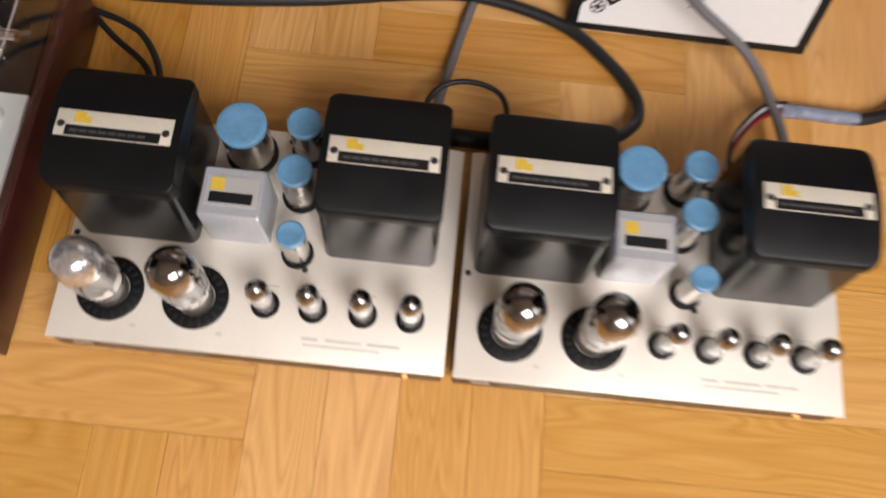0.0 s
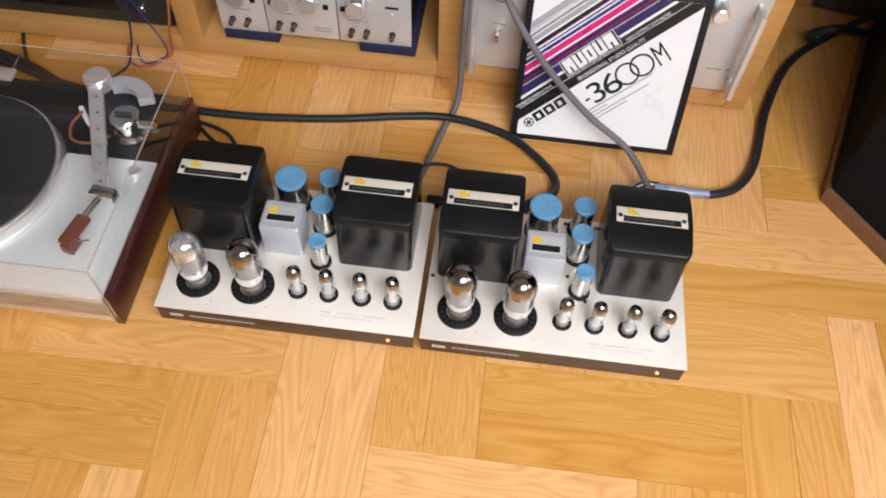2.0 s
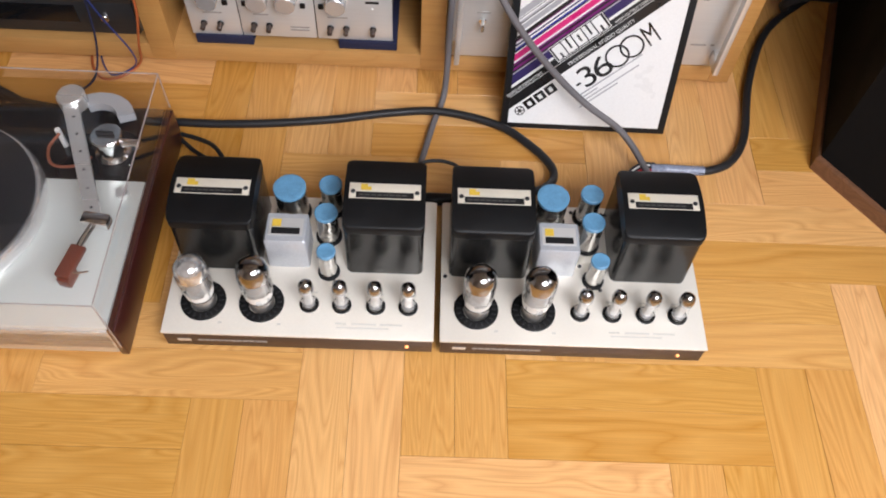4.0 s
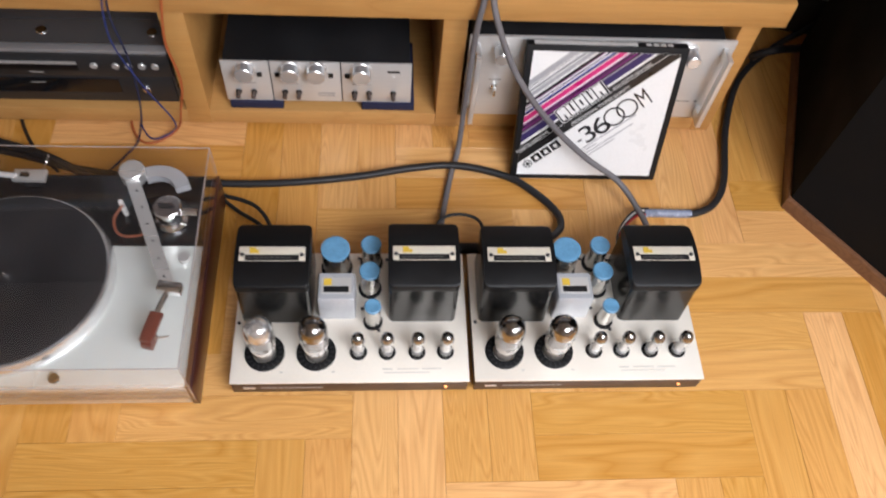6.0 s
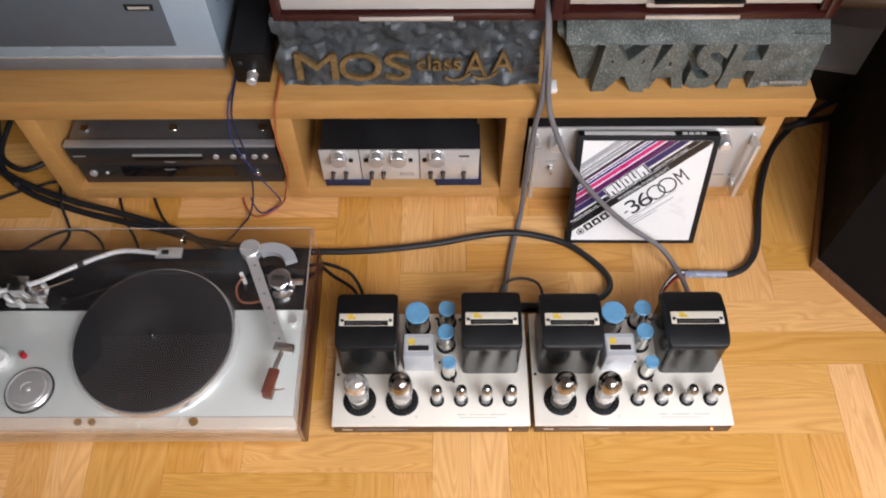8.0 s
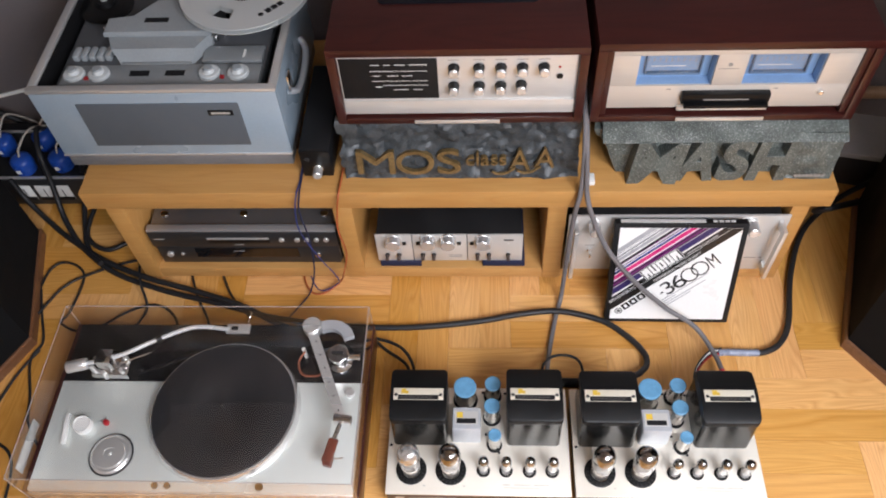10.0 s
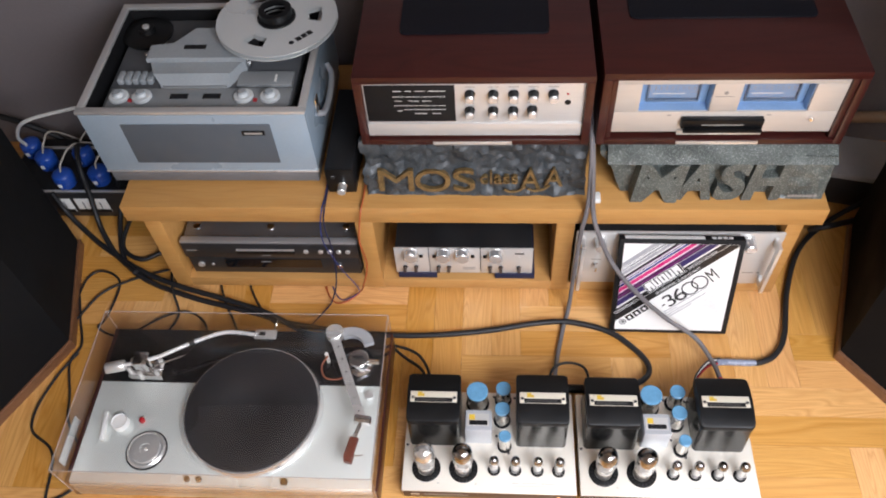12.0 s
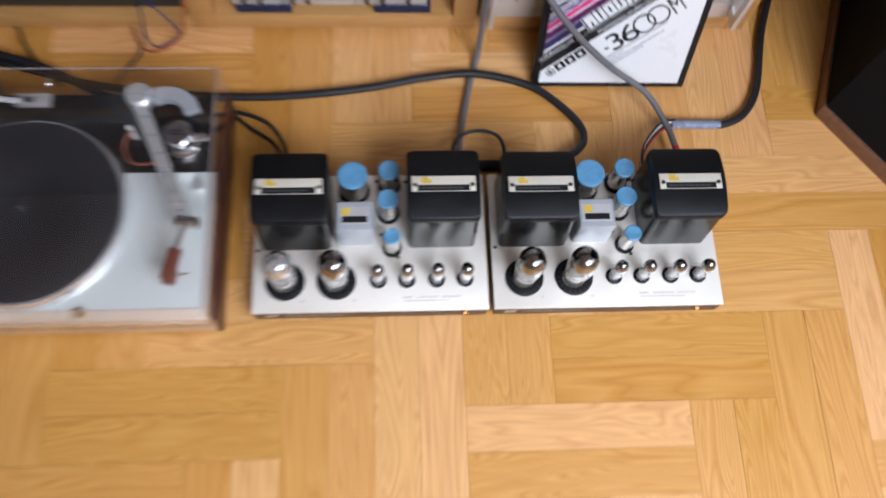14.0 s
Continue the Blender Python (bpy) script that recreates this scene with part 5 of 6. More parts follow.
def wooden_cabinet(owner, x0, x1, yf, yb, z0, z1, t=0.016):
    part("cabinet_top", box(x0, x1, yf, yb, z1 - t, z1, 0.0012), ROSEWOOD, owner, "dark rosewood veneer")
    part("cabinet_bottom", box(x0 + t, x1 - t, yf, yb, z0, z0 + t * 0.8, 0.0008), ROSEWOOD, owner)
    part("cabinet_side", box(x0, x0 + t, yf, yb, z0, z1 - t, 0.0012), ROSEWOOD, owner)
    part("cabinet_side", box(x1 - t, x1, yf, yb, z0, z1 - t, 0.0012), ROSEWOOD, owner)
    part("cabinet_back", box(x0 + t, x1 - t, yb - 0.006, yb, z0 + t, z1 - t), BLACK_MATT, owner)


def preamplifier():
    x0, x1, yf, yb, z0, z1 = -0.449, 0.012, 0.564, 0.93, 0.4905, 0.668
    pr = placed("preamplifier", (-0.22, 0.74, 0.4905), "silver and black preamplifier in a dark rosewood cabinet on stone", "preamplifier")
    wooden_cabinet(pr, x0, x1, yf, yb, z0, z1)
    yp = 0.574
    part("front_panel", box(-0.4325, -0.0045, yp, yp + 0.004, 0.510, 0.6515, 0.0006), PANEL, pr, "satin silver front panel")
    part("lower_strip", box(-0.4325, -0.0045, yp - 0.003, yp, 0.510, 0.543, 0.0008), PANEL, pr)
    w = part("black_window", box(-0.430, -0.254, yp - 0.0015, yp - 0.0001, 0.548, 0.642, 0.0004), BLACK_MATT, pr, "glossy black display window")
    rows = [(-0.374, -0.358, 0.622, 0.6245), (-0.350, -0.338, 0.622, 0.6245), (-0.330, -0.312, 0.622, 0.6245), (-0.305, -0.272, 0.622, 0.6245), (-0.376, -0.273, 0.608, 0.6095), (-0.372, -0.358, 0.597, 0.599), (-0.345, -0.325, 0.597, 0.599), (-0.318, -0.300, 0.597, 0.599), (-0.374, -0.273, 0.585, 0.5865), (-0.355, -0.273, 0.575, 0.5765), (-0.368, -0.358, 0.571, 0.574), (-0.335, -0.310, 0.564, 0.566), (-0.300, -0.283, 0.564, 0.566)]
    for r in rows:
        part("scale_print", bars([(r[0], r[1], r[2], r[2] + (r[3] - r[2]) * 0.6)], Matrix.Translation((0, yp - 0.0015, 0.005)) @ FRONT, 0.0004), WHITE_PRINT, w)
    for kx, kz in ((-0.225, 0.619), (-0.180, 0.619), (-0.141, 0.619), (-0.103, 0.619), (-0.065, 0.619), (-0.226, 0.577), (-0.180, 0.577), (-0.141, 0.577), (-0.104, 0.579)):
        k = part("knob", knob(0.0092, 0.0165, (kx, yp, kz), 24, bevel=0.0005), BLACK, pr, "black knob with a bright face")
        part("knob_face", knob(0.0088, 0.0045, (kx, yp - 0.0165, kz), 24, bevel=0.0012), KNOB, k)
        part("knob_skirt", knob(0.0105, 0.003, (kx, yp, kz), 24), BLACK, k)
        part("knob_print", bars([(kx - 0.010, kx + 0.010, kz + 0.0165, kz + 0.018)], Matrix.Translation((0, yp, 0)) @ FRONT, 0.0003), PRINT, k)
    part("headphone_jack", knob(0.0062, 0.002, (-0.036, yp, 0.597), 18), BLACK, pr)
    part("red_lamp", knob(0.0025, 0.0015, (-0.037, yp, 0.618), 12), RED, pr)
    part("cabinet_plate", box(-0.302, -0.142, yf - 0.003, yf - 0.0003, 0.4925, 0.5005, 0.0005), ALU, pr, "bright strip on the cabinet")
    part("vent_panel", loft([(loop(-0.366, -0.071, 0.690, 0.90, 0.012), z1 + 0.0002), (loop(-0.366, -0.071, 0.690, 0.90, 0.012), z1 + 0.004)]), VENT, pr, "matt black vent panel")


def meter_amplifier():
    x0, x1, yf, yb, z0, z1 = 0.026, 0.507, 0.564, 0.95, 0.4905, 0.674
    ma = placed("meter_amplifier", (0.27, 0.74, 0.4905), "champagne power amplifier with two blue meters in a rosewood cabinet", "amplifier")
    wooden_cabinet(ma, x0, x1, yf, yb, z0, z1, 0.0165)
    part("inner_cheek", box(x0 + 0.0167, 0.054, yf + 0.004, 0.62, 0.506, 0.657, 0.0006), ROSEWOOD, ma)
    part("inner_cheek", box(0.479, x1 - 0.0167, yf + 0.004, 0.62, 0.506, 0.657, 0.0006), ROSEWOOD, ma)
    yp = 0.574
    # face panel with two openings
    xs = (0.0545, 0.101, 0.235, 0.288, 0.421, 0.4785)
    zl, zh, za, zb = 0.517, 0.6565, 0.570, 0.6395
    part("face_panel", box(xs[0], xs[5], yp, yp + 0.005, zl, za, 0.0004), FACE, ma, "champagne gold face panel")
    part("face_upper", box(xs[0], xs[5], yp, yp + 0.005, zb + 0.0002, zh, 0.0004), FACE, ma)
    for a, e in ((xs[0], xs[1]), (xs[2], xs[3]), (xs[4], xs[5])):
        part("face_upright", box(a, e, yp, yp + 0.005, za + 0.0002, zb, 0.0003), FACE, ma)
    for a, e in ((xs[1], xs[2]), (xs[3], xs[4])):
        mt = part("meter", box(a + 0.002, e - 0.002, yp + 0.026, yp + 0.028, za, zb), METER, ma, "pale blue lit meter face")
        part("meter_sill", box(a, e, yp + 0.005, yp + 0.026, za - 0.002, za + 0.0005), METER_SILL, mt)
        part("meter_side", box(e - 0.0015, e, yp + 0.005, yp + 0.026, za + 0.0005, zb), METER_SILL, mt)
        part("meter_side", box(a, a + 0.0015, yp + 0.005, yp + 0.026, za + 0.0005, zb), METER_SILL, mt)
        part("meter_glass", box(a + 0.012, e - 0.022, yp + 0.018, yp + 0.019, za + 0.012, zb - 0.002), GLASS, mt)
        for p, q, r, t in ((a + 0.016, e - 0.018, za + 0.010, za + 0.0135), (a + 0.016, e - 0.018, zb - 0.005, zb - 0.002), (a + 0.016, a + 0.019, za + 0.0137, zb - 0.0052), (e - 0.021, e - 0.018, za + 0.0137, zb - 0.0052)):
            part("meter_frame", box(p, q, yp + 0.0175, yp + 0.0257, r, t, 0.0006), METER_FRAME, mt, "slate blue inner meter frame")
        for i in range(9):
            part("scale_tick", box(a + 0.020 + i * 0.0105, a + 0.022 + i * 0.0105, yp + 0.0253, yp + 0.026, za + 0.034, za + 0.042), PRINT, mt)
        part("needle", box(a + 0.028, e - 0.045, yp + 0.0245, yp + 0.0252, za + 0.024, za + 0.0255), WHITE_PRINT, mt)
    part("emblem", lathe([(0, 0), (0.004, 0), (0.004, 0.001), (0, 0.001)], (0.259, yp, 0.618), 20, m=FRONT), PRINT, ma)
    part("face_print", bars([(0.240, 0.276, 0.608, 0.6095)], Matrix.Translation((0, yp, 0)) @ FRONT, 0.0003), PRINT, ma)
    for px in (0.162, 0.352):
        part("face_print", bars([(px - 0.004, px + 0.004, 0.5605, 0.563)], Matrix.Translation((0, yp, 0)) @ FRONT, 0.0003), PRINT, ma)
    fl = part("flap", box(0.186, 0.343, yp - 0.014, yp - 0.0003, 0.538, 0.560, 0.002), BLACK, ma, "black hinged flap")
    part("flap_lip", box(0.190, 0.340, yp - 0.0245, yp - 0.014, 0.536, 0.542, 0.001), BLACK, fl)
    part("flap_trim", box(0.183, 0.347, yp - 0.006, yp - 0.0003, 0.514, 0.523, 0.0008), ALU, fl)
    part("flap_mark", bars([(0.225, 0.305, 0.547, 0.5495)], Matrix.Translation((0, yp - 0.014, 0)) @ FRONT, 0.0004), PRINT, fl)
    part("push_button", knob(0.0045, 0.008, (0.432, yp, 0.555), 18), CHROME, ma)
    part("cabinet_plate", box(0.185, 0.345, yf - 0.003, yf - 0.0003, 0.4935, 0.5010, 0.0005), ALU, ma)
    part("vent_panel", loft([(loop(0.086, 0.445, 0.724, 0.92, 0.012), z1 + 0.0002), (loop(0.086, 0.445, 0.724, 0.92, 0.012), z1 + 0.004)]), VENT, ma, "matt black vent panel")


VENT = surf("black_vent_mesh", (0.006, 0.006, 0.009), 0.4, vary=0.3, fine=800, bump=0.2, spec=0.2)
FACE = surf("champagne_gold_face", (0.61, 0.565, 0.51), 0.36, 0.3, vary=0.04, stretch=(0.05, 1, 1))
METER_FRAME = surf("slate_blue_plastic", (0.10, 0.15, 0.23), 0.4)
METER_SILL = surf("meter_recess", (0.25, 0.39, 0.62), 0.35)
preamplifier()
meter_amplifier()


# ---- loudspeakers ----
def loudspeaker(outline, label):
    cx, cy = sum(p[0] for p in outline) / len(outline), sum(p[1] for p in outline) / len(outline)
    sp = placed("loudspeaker", (cx, cy, 0), label, "loudspeaker", "pair of loudspeakers")

    def grown(k):
        return [(cx + (x - cx) * k, cy + (y - cy) * k) for x, y in outline]
    part("base", loft([(grown(1.0), 0.0), (grown(1.0), 0.026), (grown(0.992), 0.030)]), WALNUT, sp, "walnut base board", smooth=20)
    part("cabinet", loft([(grown(0.975), 0.030), (grown(0.975), 1.08)]), CLOTH, sp, "black cloth-covered cabinet", smooth=20)
    part("top_board", loft([(grown(1.0), 1.08), (grown(1.0), 1.105)]), WALNUT, sp, smooth=20)
    return sp


loudspeaker([(-1.203, 0.355), (-1.285, 0.668), (-1.60, 0.70), (-1.70, 0.15), (-1.385, 0.005)], "tall black cloth loudspeaker with walnut base on the parquet")
loudspeaker([(0.608, 0.360), (0.836, 0.050), (1.13, 0.20), (1.06, 0.76), (0.737, 0.758)], "tall black cloth loudspeaker with walnut base beside the bench")


# ---- mains distributor with blue plugs ----
def mains_distributor():
    md = placed("mains_distributor", (-1.3, 0.87, 0), "flat grey mains distributor with meters and blue plugs on the floor", "power strip")
    part("case", box(-1.50, -1.13, 0.77, 0.97, 0.008, 0.100, 0.003), BLACK_MATT, md)
    part("front_panel", box(-1.502, -1.128, 0.764, 0.770, 0.008, 0.102, 0.0015), DARK_GREY, md)
    for mx in (-1.345, -1.292, -1.245):
        w = part("meter_window", box(mx - 0.021, mx + 0.021, 0.762, 0.764, 0.028, 0.082, 0.0006), WHITE, md, "small white meter")
        part("meter_needle", box(mx - 0.001, mx + 0.001, 0.7612, 0.762, 0.035, 0.070), BLACK_MATT, w)
        part("meter_foot", box(mx - 0.021, mx + 0.021, 0.7612, 0.762, 0.028, 0.040), BLACK_MATT, w)
    part("green_lamp", knob(0.004, 0.003, (-1.165, 0.764, 0.035), 14), glow("green_lamp_glow", (0.1, 0.9, 0.45), 2.0), md, "small green lamp")
    part("rail", box(-1.50, -1.13, 0.768, 0.776, 0.1005, 0.105, 0.001), ALU, md)
    part("rail", box(-1.50, -1.13, 0.93, 0.938, 0.1005, 0.105, 0.001), ALU, md)
    for fx in (-1.47, -1.16):
        for fy in (0.79, 0.95):
            part("foot", disc(0.012, 0.0085, (fx, fy, 0.0), 14), BLACK_RUBBER, md)
    for px, py in ((-1.464, 0.915), (-1.405, 0.868), (-1.332, 0.800), (-1.306, 0.886), (-1.238, 0.812)):
        pl = placed("mains_plug", (px, py, 0.10), "round blue mains plug in the distributor", "plug", "blue mains plugs")
        part("plug_body", lathe([(0, 0.100), (0.023, 0.100), (0.025, 0.103), (0.025, 0.120), (0.027, 0.122), (0.027, 0.140), (0.023, 0.146), (0.012, 0.150), (0, 0.150)], (px, py, 0), 26), BLUE, pl)
        part("plug_grip", box(px - 0.006, px + 0.006, py - 0.030, py - 0.020, 0.108, 0.140, 0.003), BLUE, pl)
        part("plug_mark", box(px - 0.005, px + 0.005, py - 0.0315, py - 0.0298, 0.120, 0.131), WHITE, pl)


mains_distributor()


CASE_LID = surf("pale_grey_paint", (0.42, 0.43, 0.45), 0.4)
BLUE_WIRE = surf("blue_insulation", (0.02, 0.035, 0.16), 0.45)
ORANGE = surf("orange_insulation", (0.40, 0.10, 0.03), 0.45)
SLEEVE = surf("translucent_sleeve", (0.22, 0.25, 0.33), 0.25, vary=0.3, coarse=80)
PIPE_PAINT = surf("tan_pipe_paint", (0.42, 0.27, 0.16), 0.4)
BRASS_CORD = surf("pale_cord", (0.42, 0.38, 0.33), 0.5)


# ---- grey case and pipe beside the bench ----
gc = placed("grey_case", (0.74, 0.85, 0), "low grey case with pale lid beside the bench", "case")
turned = Matrix.Translation((0.652, 0.835, 0)) @ Matrix.Rotation(radians(-12), 4, "Z")
part("lid", box(0, 0.23, 0, 0.145, 0.100, 0.116, 0.003, m=turned), CASE_LID, gc, "pale grey lid")
part("body", box(0.004, 0.226, 0.005, 0.14, 0.003, 0.0998, 0.003, m=turned), DARK_GREY, gc)
hp = structure("pipe_heating", sweep([(0.55, 1.035, 0.115), (1.3, 1.035, 0.115), (2.2, 1.035, 0.115)], 0.016, 14), PIPE_PAINT, "tan painted heating pipe along the wall")


# ---- cables ----
cable("mains_cable", [(-1.18, 0.80, 0.13), (-1.195, 0.78, 0.06), (-1.19, 0.703, 0.012), (-1.149, 0.609, 0.012), (-1.07, 0.546, 0.012), (-0.938, 0.495, 0.012), (-0.783, 0.455, 0.012), (-0.677, 0.424, 0.012), (-0.562, 0.406, 0.012), (-0.426, 0.395, 0.012),
      (-0.313, 0.397, 0.012), (-0.186, 0.412, 0.012), (-0.081, 0.433, 0.012), (0.001, 0.438, 0.014), (0.092, 0.416, 0.012), (0.146, 0.375, 0.012), (0.177, 0.335, 0.013), (0.179, 0.303, 0.018), (0.162, 0.279, 0.026), (0.14, 0.262, 0.032), (0.128, 0.23, 0.034)], 0.0068, BLACK_RUBBER, "thick black rubber mains cable across the parquet")
cable("mains_cable", [(-1.36, 0.76, 0.11), (-1.335, 0.74, 0.05), (-1.28, 0.70, 0.012), (-1.207, 0.645, 0.010), (-1.093, 0.573, 0.018), (-0.974, 0.521, 0.024), (-0.863, 0.488, 0.024), (-0.737, 0.447, 0.022), (-0.66, 0.41, 0.014), (-0.60, 0.385, 0.012)], 0.0068, BLACK_RUBBER, "thick black cable on the parquet behind the turntable")
cable("mains_cable", [(-1.16, 0.76, 0.04), (-1.17, 0.66, 0.012), (-1.11, 0.615, 0.010), (-1.055, 0.64, 0.010), (-1.0, 0.66, 0.010)], 0.006, BLACK_RUBBER, "black cable running behind the bench")
cable("speaker_cable", [(0.019, 0.70, 0.54), (0.019, 0.59, 0.51), (0.020, 0.545, 0.47), (0.021, 0.518, 0.40), (0.019, 0.505, 0.348), (0.012, 0.496, 0.29), (0.008, 0.49, 0.165), (0.007, 0.486, 0.06), (0.003, 0.470, 0.012), (-0.010, 0.425, 0.0085), (-0.027, 0.344, 0.012), (-0.036, 0.285, 0.028), (-0.040, 0.23, 0.032)], 0.0053, GREY_CABLE, "grey braided cable hanging from the bench")
cable("speaker_cable", [(0.021, 0.71, 0.54), (0.020, 0.60, 0.515), (0.023, 0.55, 0.475), (0.027, 0.515, 0.41), (0.031, 0.500, 0.360), (0.043, 0.478, 0.318), (0.080, 0.452, 0.240), (0.140, 0.425, 0.165), (0.215, 0.402, 0.095), (0.285, 0.375, 0.055), (0.322, 0.325, 0.032), (0.333, 0.285, 0.030)], 0.0053, GREY_CABLE, "grey braided cable hanging over the tape box")
cable("cable_end", [(0.333, 0.285, 0.030), (0.337, 0.26, 0.030), (0.338, 0.23, 0.032)], 0.0058, RED, "red sleeve on the cable end", step=5)
cable("supply_cable", [(0.90, 0.80, 0.10), (0.775, 0.790, 0.05), (0.68, 0.752, 0.012), (0.593, 0.666, 0.011), (0.538, 0.542, 0.011), (0.505, 0.413, 0.011), (0.474, 0.359, 0.011), (0.436, 0.338, 0.011), (0.40, 0.336, 0.011)], 0.0068, BLACK_RUBBER, "thick black supply cable beside the loudspeaker")
cable("shrink_sleeve", [(0.425, 0.337, 0.011), (0.40, 0.3365, 0.011), (0.357, 0.337, 0.012), (0.335, 0.333, 0.016)], 0.0079, SLEEVE, "translucent grey shrink sleeve on the cable", step=5)
for off, matl, word in ((-0.004, RED, "red"), (0.0, BLACK_RUBBER, "black"), (0.004, WHITE, "white"), (0.008, BLACK_RUBBER, "black")):
    cable("wire", [(0.345, 0.336 + off, 0.015), (0.318, 0.325 + off, 0.026), (0.292, 0.300 + off * 0.8, 0.034), (0.274, 0.272 + off * 0.5, 0.036), (0.266, 0.24, 0.036 + off), (0.262, 0.222, 0.034 + off)], 0.0026, matl, word + " insulated wire at the amplifier's back", step=6)
cable("signal_cable", [(-0.44, 0.372, 0.03), (-0.422, 0.362, 0.026), (-0.378, 0.346, 0.03), (-0.348, 0.325, 0.035), (-0.325, 0.285, 0.034), (-0.318, 0.225, 0.034)], 0.0035, BLACK_RUBBER, "thin black signal cable from the turntable")
cable("signal_cable", [(-0.44, 0.374, 0.022), (-0.423, 0.364, 0.018), (-0.388, 0.333, 0.018), (-0.345, 0.298, 0.026), (-0.330, 0.262, 0.034), (-0.328, 0.225, 0.034)], 0.0035, BLACK_RUBBER, "thin black signal cable from the turntable")
cable("link_cable", [(-0.047, 0.24, 0.034), (-0.046, 0.285, 0.04), (-0.024, 0.306, 0.045), (0.010, 0.308, 0.045), (0.034, 0.293, 0.04), (0.040, 0.245, 0.034)], 0.003, BLACK_RUBBER, "thin black looped link cable")
plug = placed("connector_plug", (0.012, 0.266, 0.0), "black moulded connector between the amplifiers", "plug")
part("plug_body", lathe([(0, -0.030), (0.009, -0.030), (0.010, -0.027), (0.010, 0.022), (0.006, 0.028), (0, 0.028)], (0.010, 0.262, 0.010), 20, m=Matrix.Rotation(radians(90), 4, "Y")), BLACK, plug)
cable("blue_wire", [(-0.549, 0.66, 0.36), (-0.548, 0.556, 0.350), (-0.552, 0.508, 0.3475), (-0.561, 0.497, 0.30), (-0.563, 0.498, 0.234), (-0.538, 0.498, 0.14), (-0.510, 0.50, 0.060), (-0.520, 0.508, 0.018), (-0.560, 0.50, 0.005), (-0.59, 0.55, 0.004), (-0.60, 0.62, 0.004)], 0.0014, BLUE_WIRE, "thin blue wire hanging from the bench")
cable("blue_wire", [(-0.545, 0.60, 0.350), (-0.546, 0.510, 0.3475), (-0.553, 0.500, 0.297), (-0.549, 0.500, 0.209), (-0.558, 0.498, 0.094), (-0.580, 0.489, 0.015), (-0.600, 0.461, 0.005), (-0.624, 0.425, 0.005), (-0.65, 0.395, 0.005)], 0.0018, NAVY, "thin dark wire hanging from the bench")
cable("orange_wire", [(-0.462, 0.72, 0.352), (-0.463, 0.56, 0.351), (-0.466, 0.508, 0.347), (-0.474, 0.496, 0.30), (-0.480, 0.495, 0.245), (-0.474, 0.495, 0.164), (-0.492, 0.497, 0.082), (-0.511, 0.515, 0.02), (-0.541, 0.497, 0.005), (-0.574, 0.492, 0.004), (-0.60, 0.53, 0.004), (-0.61, 0.60, 0.004)], 0.0022, ORANGE, "thin orange wire hanging over the bench edge")
for pts in ([(-1.24, 0.42, 0.005), (-1.241, 0.543, 0.005), (-1.207, 0.58, 0.005), (-1.147, 0.544, 0.005), (-1.149, 0.44, 0.005), (-1.16, 0.406, 0.005), (-1.09, 0.385, 0.005), (-1.002, 0.442, 0.006), (-0.94, 0.455, 0.007), (-0.89, 0.42, 0.006), (-0.87, 0.35, 0.006)],
            [(-1.225, 0.43, 0.006), (-1.185, 0.508, 0.006), (-1.121, 0.55, 0.006), (-1.038, 0.582, 0.006), (-0.95, 0.60, 0.006)],
            [(-1.24, 0.50, 0.005), (-1.215, 0.43, 0.005), (-1.188, 0.357, 0.005), (-1.201, 0.309, 0.005), (-1.171, 0.219, 0.005), (-1.155, 0.16, 0.005), (-1.11, 0.10, 0.005)],
            [(-1.188, 0.335, 0.005), (-1.21, 0.295, 0.005), (-1.225, 0.255, 0.005), (-1.240, 0.188, 0.005), (-1.230, 0.131, 0.005), (-1.175, 0.092, 0.005), (-1.154, 0.052, 0.005), (-1.145, -0.012, 0.005), (-1.13, -0.10, 0.005)],
            [(-1.13, -0.03, 0.005), (-1.10, -0.012, 0.006), (-1.06, 0.02, 0.007)],
            [(-0.90, 0.63, 0.006), (-0.88, 0.55, 0.006), (-0.85, 0.48, 0.008), (-0.82, 0.43, 0.007), (-0.80, 0.385, 0.006)],
            [(-1.03, 0.72, 0.006), (-1.02, 0.60, 0.006), (-0.99, 0.51, 0.030), (-0.965, 0.45, 0.008), (-0.98, 0.40, 0.006), (-1.0, 0.36, 0.006)],
            [(-0.83, 0.63, 0.006), (-0.80, 0.54, 0.006), (-0.76, 0.47, 0.010), (-0.71, 0.42, 0.008)]):
    cable("thin_cable", pts, 0.0030, BLACK_RUBBER, "thin black cable lying loose on the parquet")
cable("wall_cable", [(-1.70, 1.0, 0.20), (-1.62, 1.01, 0.165), (-1.53, 1.0, 0.14), (-1.45, 1.0, 0.09), (-1.36, 0.99, 0.03), (-1.2, 1.0, 0.012)], 0.009, BLACK_RUBBER, "thick black cable hanging along the wall")
cable("white_cable", [(-1.464, 0.90, 0.148), (-1.455, 0.88, 0.20), (-1.40, 0.86, 0.27), (-1.30, 0.86, 0.305), (-1.20, 0.89, 0.30), (-1.10, 0.95, 0.22), (-1.05, 1.02, 0.10)], 0.0048, WHITE, "white mains cable arching from the distributor")
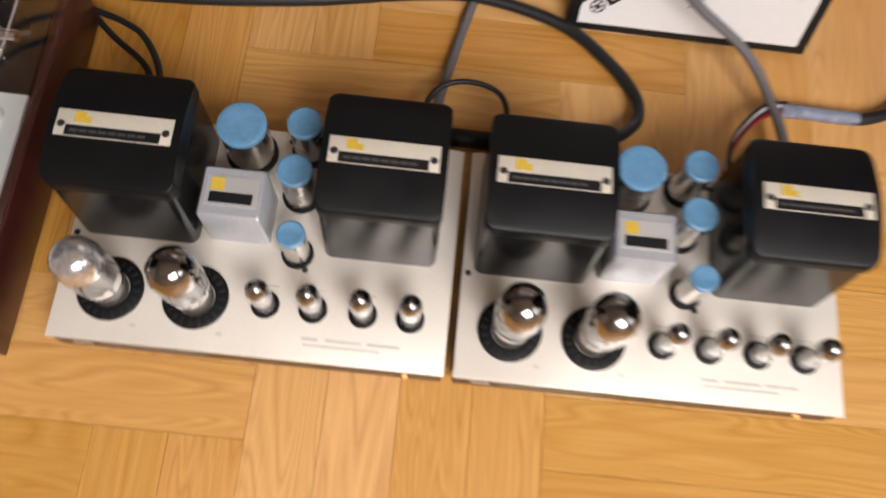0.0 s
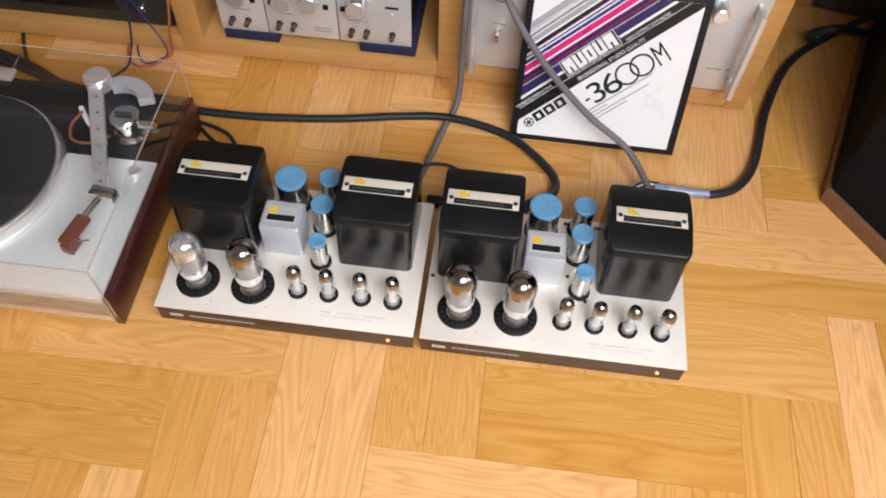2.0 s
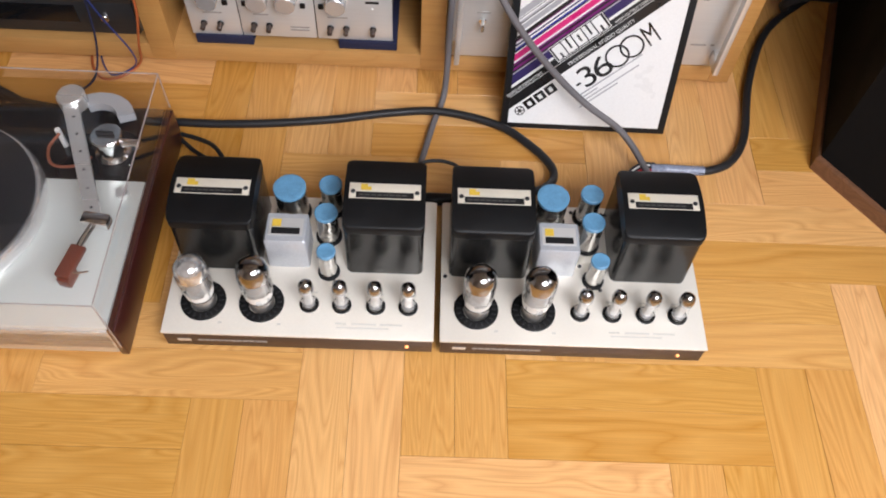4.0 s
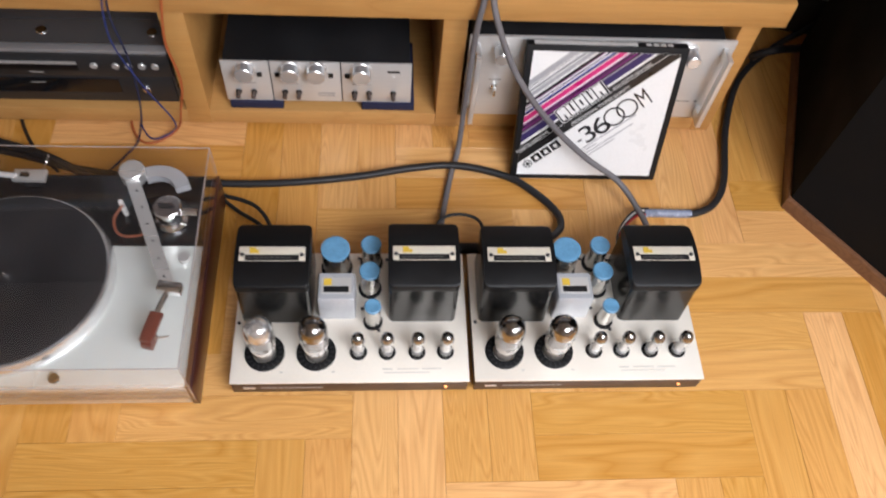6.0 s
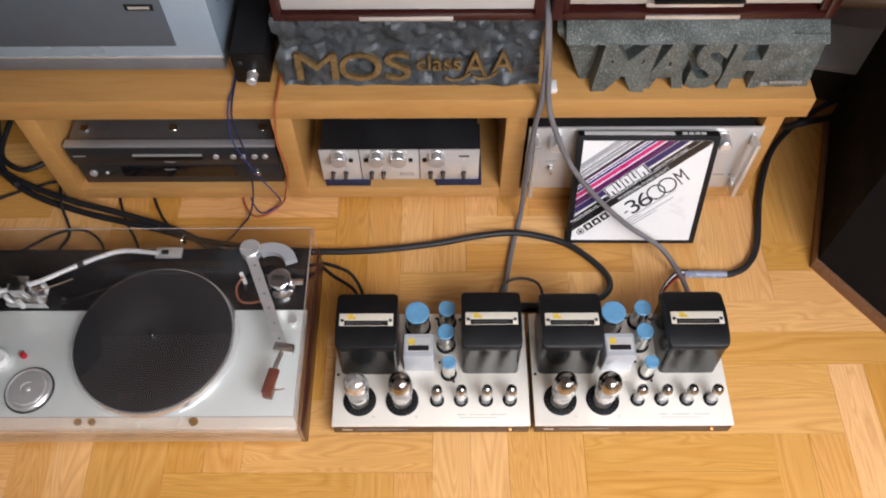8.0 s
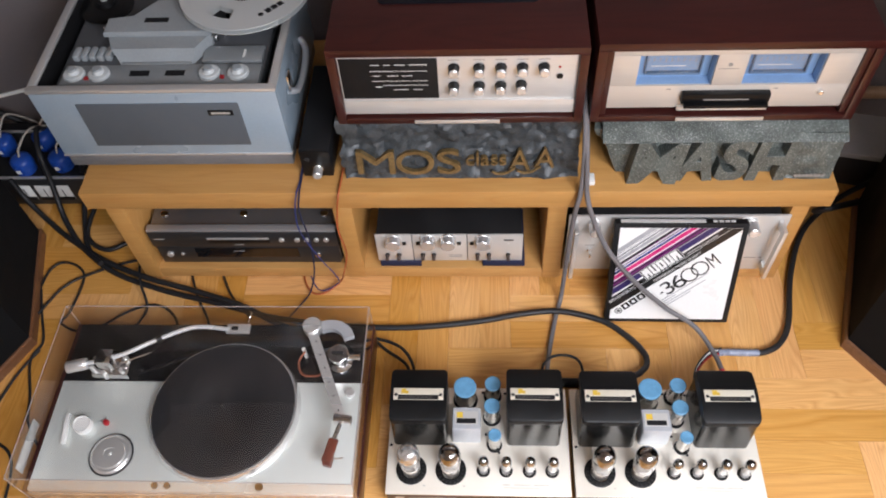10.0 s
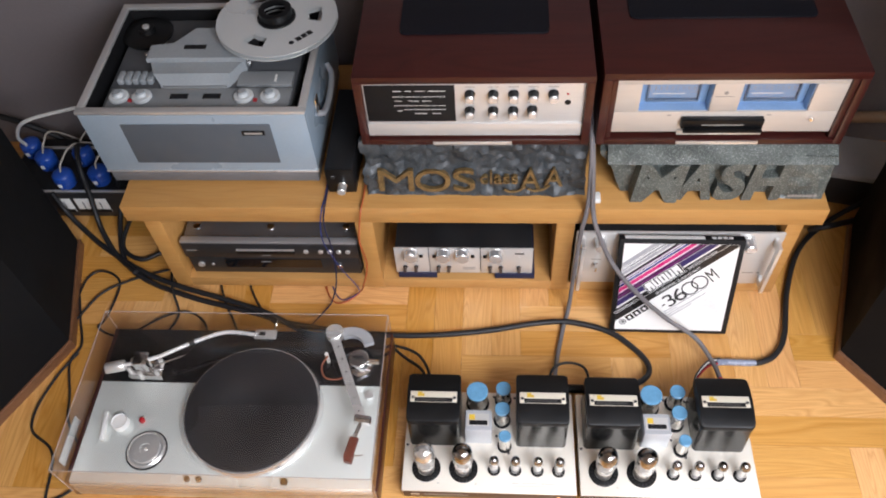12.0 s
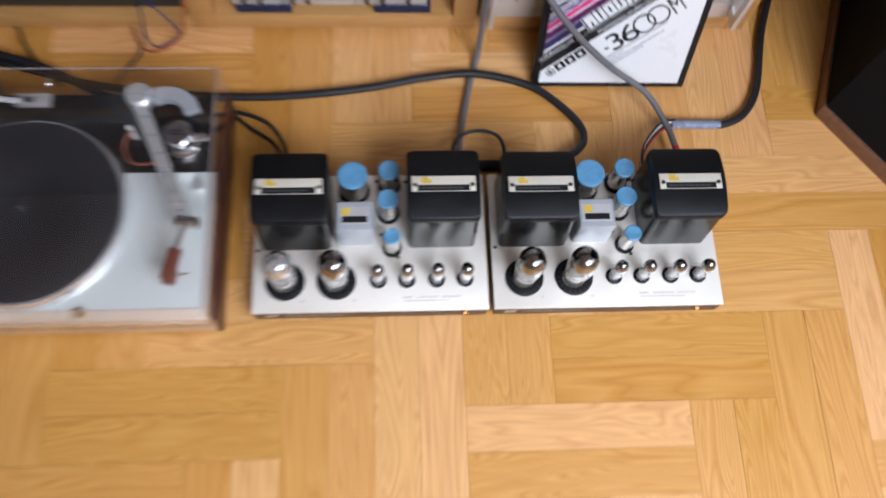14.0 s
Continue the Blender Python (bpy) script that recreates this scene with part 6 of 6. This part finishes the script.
for px, py, ex, ey in ((-1.405, 0.868, -1.36, 0.95), (-1.332, 0.800, -1.27, 0.92), (-1.306, 0.886, -1.22, 0.98), (-1.238, 0.812, -1.15, 0.94)):
    cable("plug_lead", [(px, py, 0.149), (px + 0.01, py + 0.01, 0.175), ((px + ex) / 2, (py + ey) / 2, 0.19), (ex, ey, 0.13), (ex + 0.06, ey + 0.03, 0.03), (ex + 0.1, ey + 0.04, 0.01)], 0.0026, BRASS_CORD, "pale mains lead from a blue plug")
cable("thick_lead", [(-1.30, 0.90, 0.150), (-1.285, 0.85, 0.19), (-1.265, 0.79, 0.17), (-1.255, 0.755, 0.10), (-1.235, 0.70, 0.03), (-1.18, 0.63, 0.012), (-1.10, 0.56, 0.03)], 0.0068, BLACK_RUBBER, "thick black lead from the distributor")
cable("supply_loop", [(0.64, 0.73, 0.012), (0.62, 0.70, 0.05), (0.65, 0.69, 0.075), (0.70, 0.72, 0.05), (0.76, 0.76, 0.012)], 0.008, BLACK_RUBBER, "black cable loop beside the loudspeaker")
clip = placed("cable_clip", (0.034, 0.535, 0.345), "small clear plastic cable clip on the bench edge", "clip")
part("clip_body", box(0.034, 0.050, 0.530, 0.556, 0.3452, 0.357, 0.003), WHITE, clip)


# ---- parquet ----
def parquet():
    floor = structure("floor", box(XW, XE, YS, YN, -0.05, -0.006), JOINT, "double herringbone oak parquet floor")
    u, w, L, g = 0.14, 0.07, 0.35, 0.00018
    px, py = 0.098, -0.139
    shapes = {}

    def plank_mesh(key):
        if key not in shapes:
            b = box(g, L - g, g, w - g, -0.006, 0.0, 0.0003, seg=1)
            me = bpy.data.meshes.new("plank")
            bmesh.ops.recalc_face_normals(b, faces=b.faces)
            b.to_mesh(me)
            b.free()
            me.materials.append(OAK)
            shapes[key] = me
        return shapes[key]
    near, rest = [], bmesh.new()
    rnd = random.Random(4)
    for n in range(-12, 13):
        for k in range(-30, 31):
            x, y = px - k * u + n * L, py - k * u - n * L
            for i in (0, 1):
                near_list = ((x, y + i * w, 0), (x - u + (i + 1) * w, y, 90))
                for ax, ay, turn in near_list:
                    cx, cy = (ax + L / 2, ay + w / 2) if turn == 0 else (ax - w / 2, ay + L / 2)
                    hx, hy = (L / 2, w / 2) if turn == 0 else (w / 2, L / 2)
                    xa, xb = max(cx - hx, XW - 0.1), min(cx + hx, XE + 0.1)
                    ya, yb = max(cy - hy, YS - 0.1), min(cy + hy, YN + 0.1)
                    if xb - xa < 0.01 or yb - ya < 0.01:
                        continue
                    whole = xb - xa > 2 * hx - 0.001 and yb - ya > 2 * hy - 0.001
                    m = pose(ax, ay, rnd.uniform(-0.0005, 0.0), 0, 0, turn)
                    if whole and -1.45 < cx < 1.0 and -0.85 < cy < 1.04:
                        near.append(m)
                    else:
                        t = Matrix.Translation(((xa + xb) / 2, (ya + yb) / 2, -0.0032)) @ Matrix.Diagonal((xb - xa - 2 * g, yb - ya - 2 * g, 0.006, 1))
                        bmesh.ops.create_cube(rest, size=1, matrix=t)
    for m in near:
        ob = new("plank", plank_mesh("plank"))
        ob.parent = floor
        ob.matrix_basis = m
    tagged(part("outer_planks", rest, OAK_FAR, floor), kind="stuff")


OAK_FAR = wood("oak_parquet_far", (0.565, 0.262, 0.065), (0.75, 0.41, 0.135), rough=0.34, rings=12.0, tint=0.18, coat=0.2, figure=0.7, late=0.5, relief=0.07, island=True)
parquet()
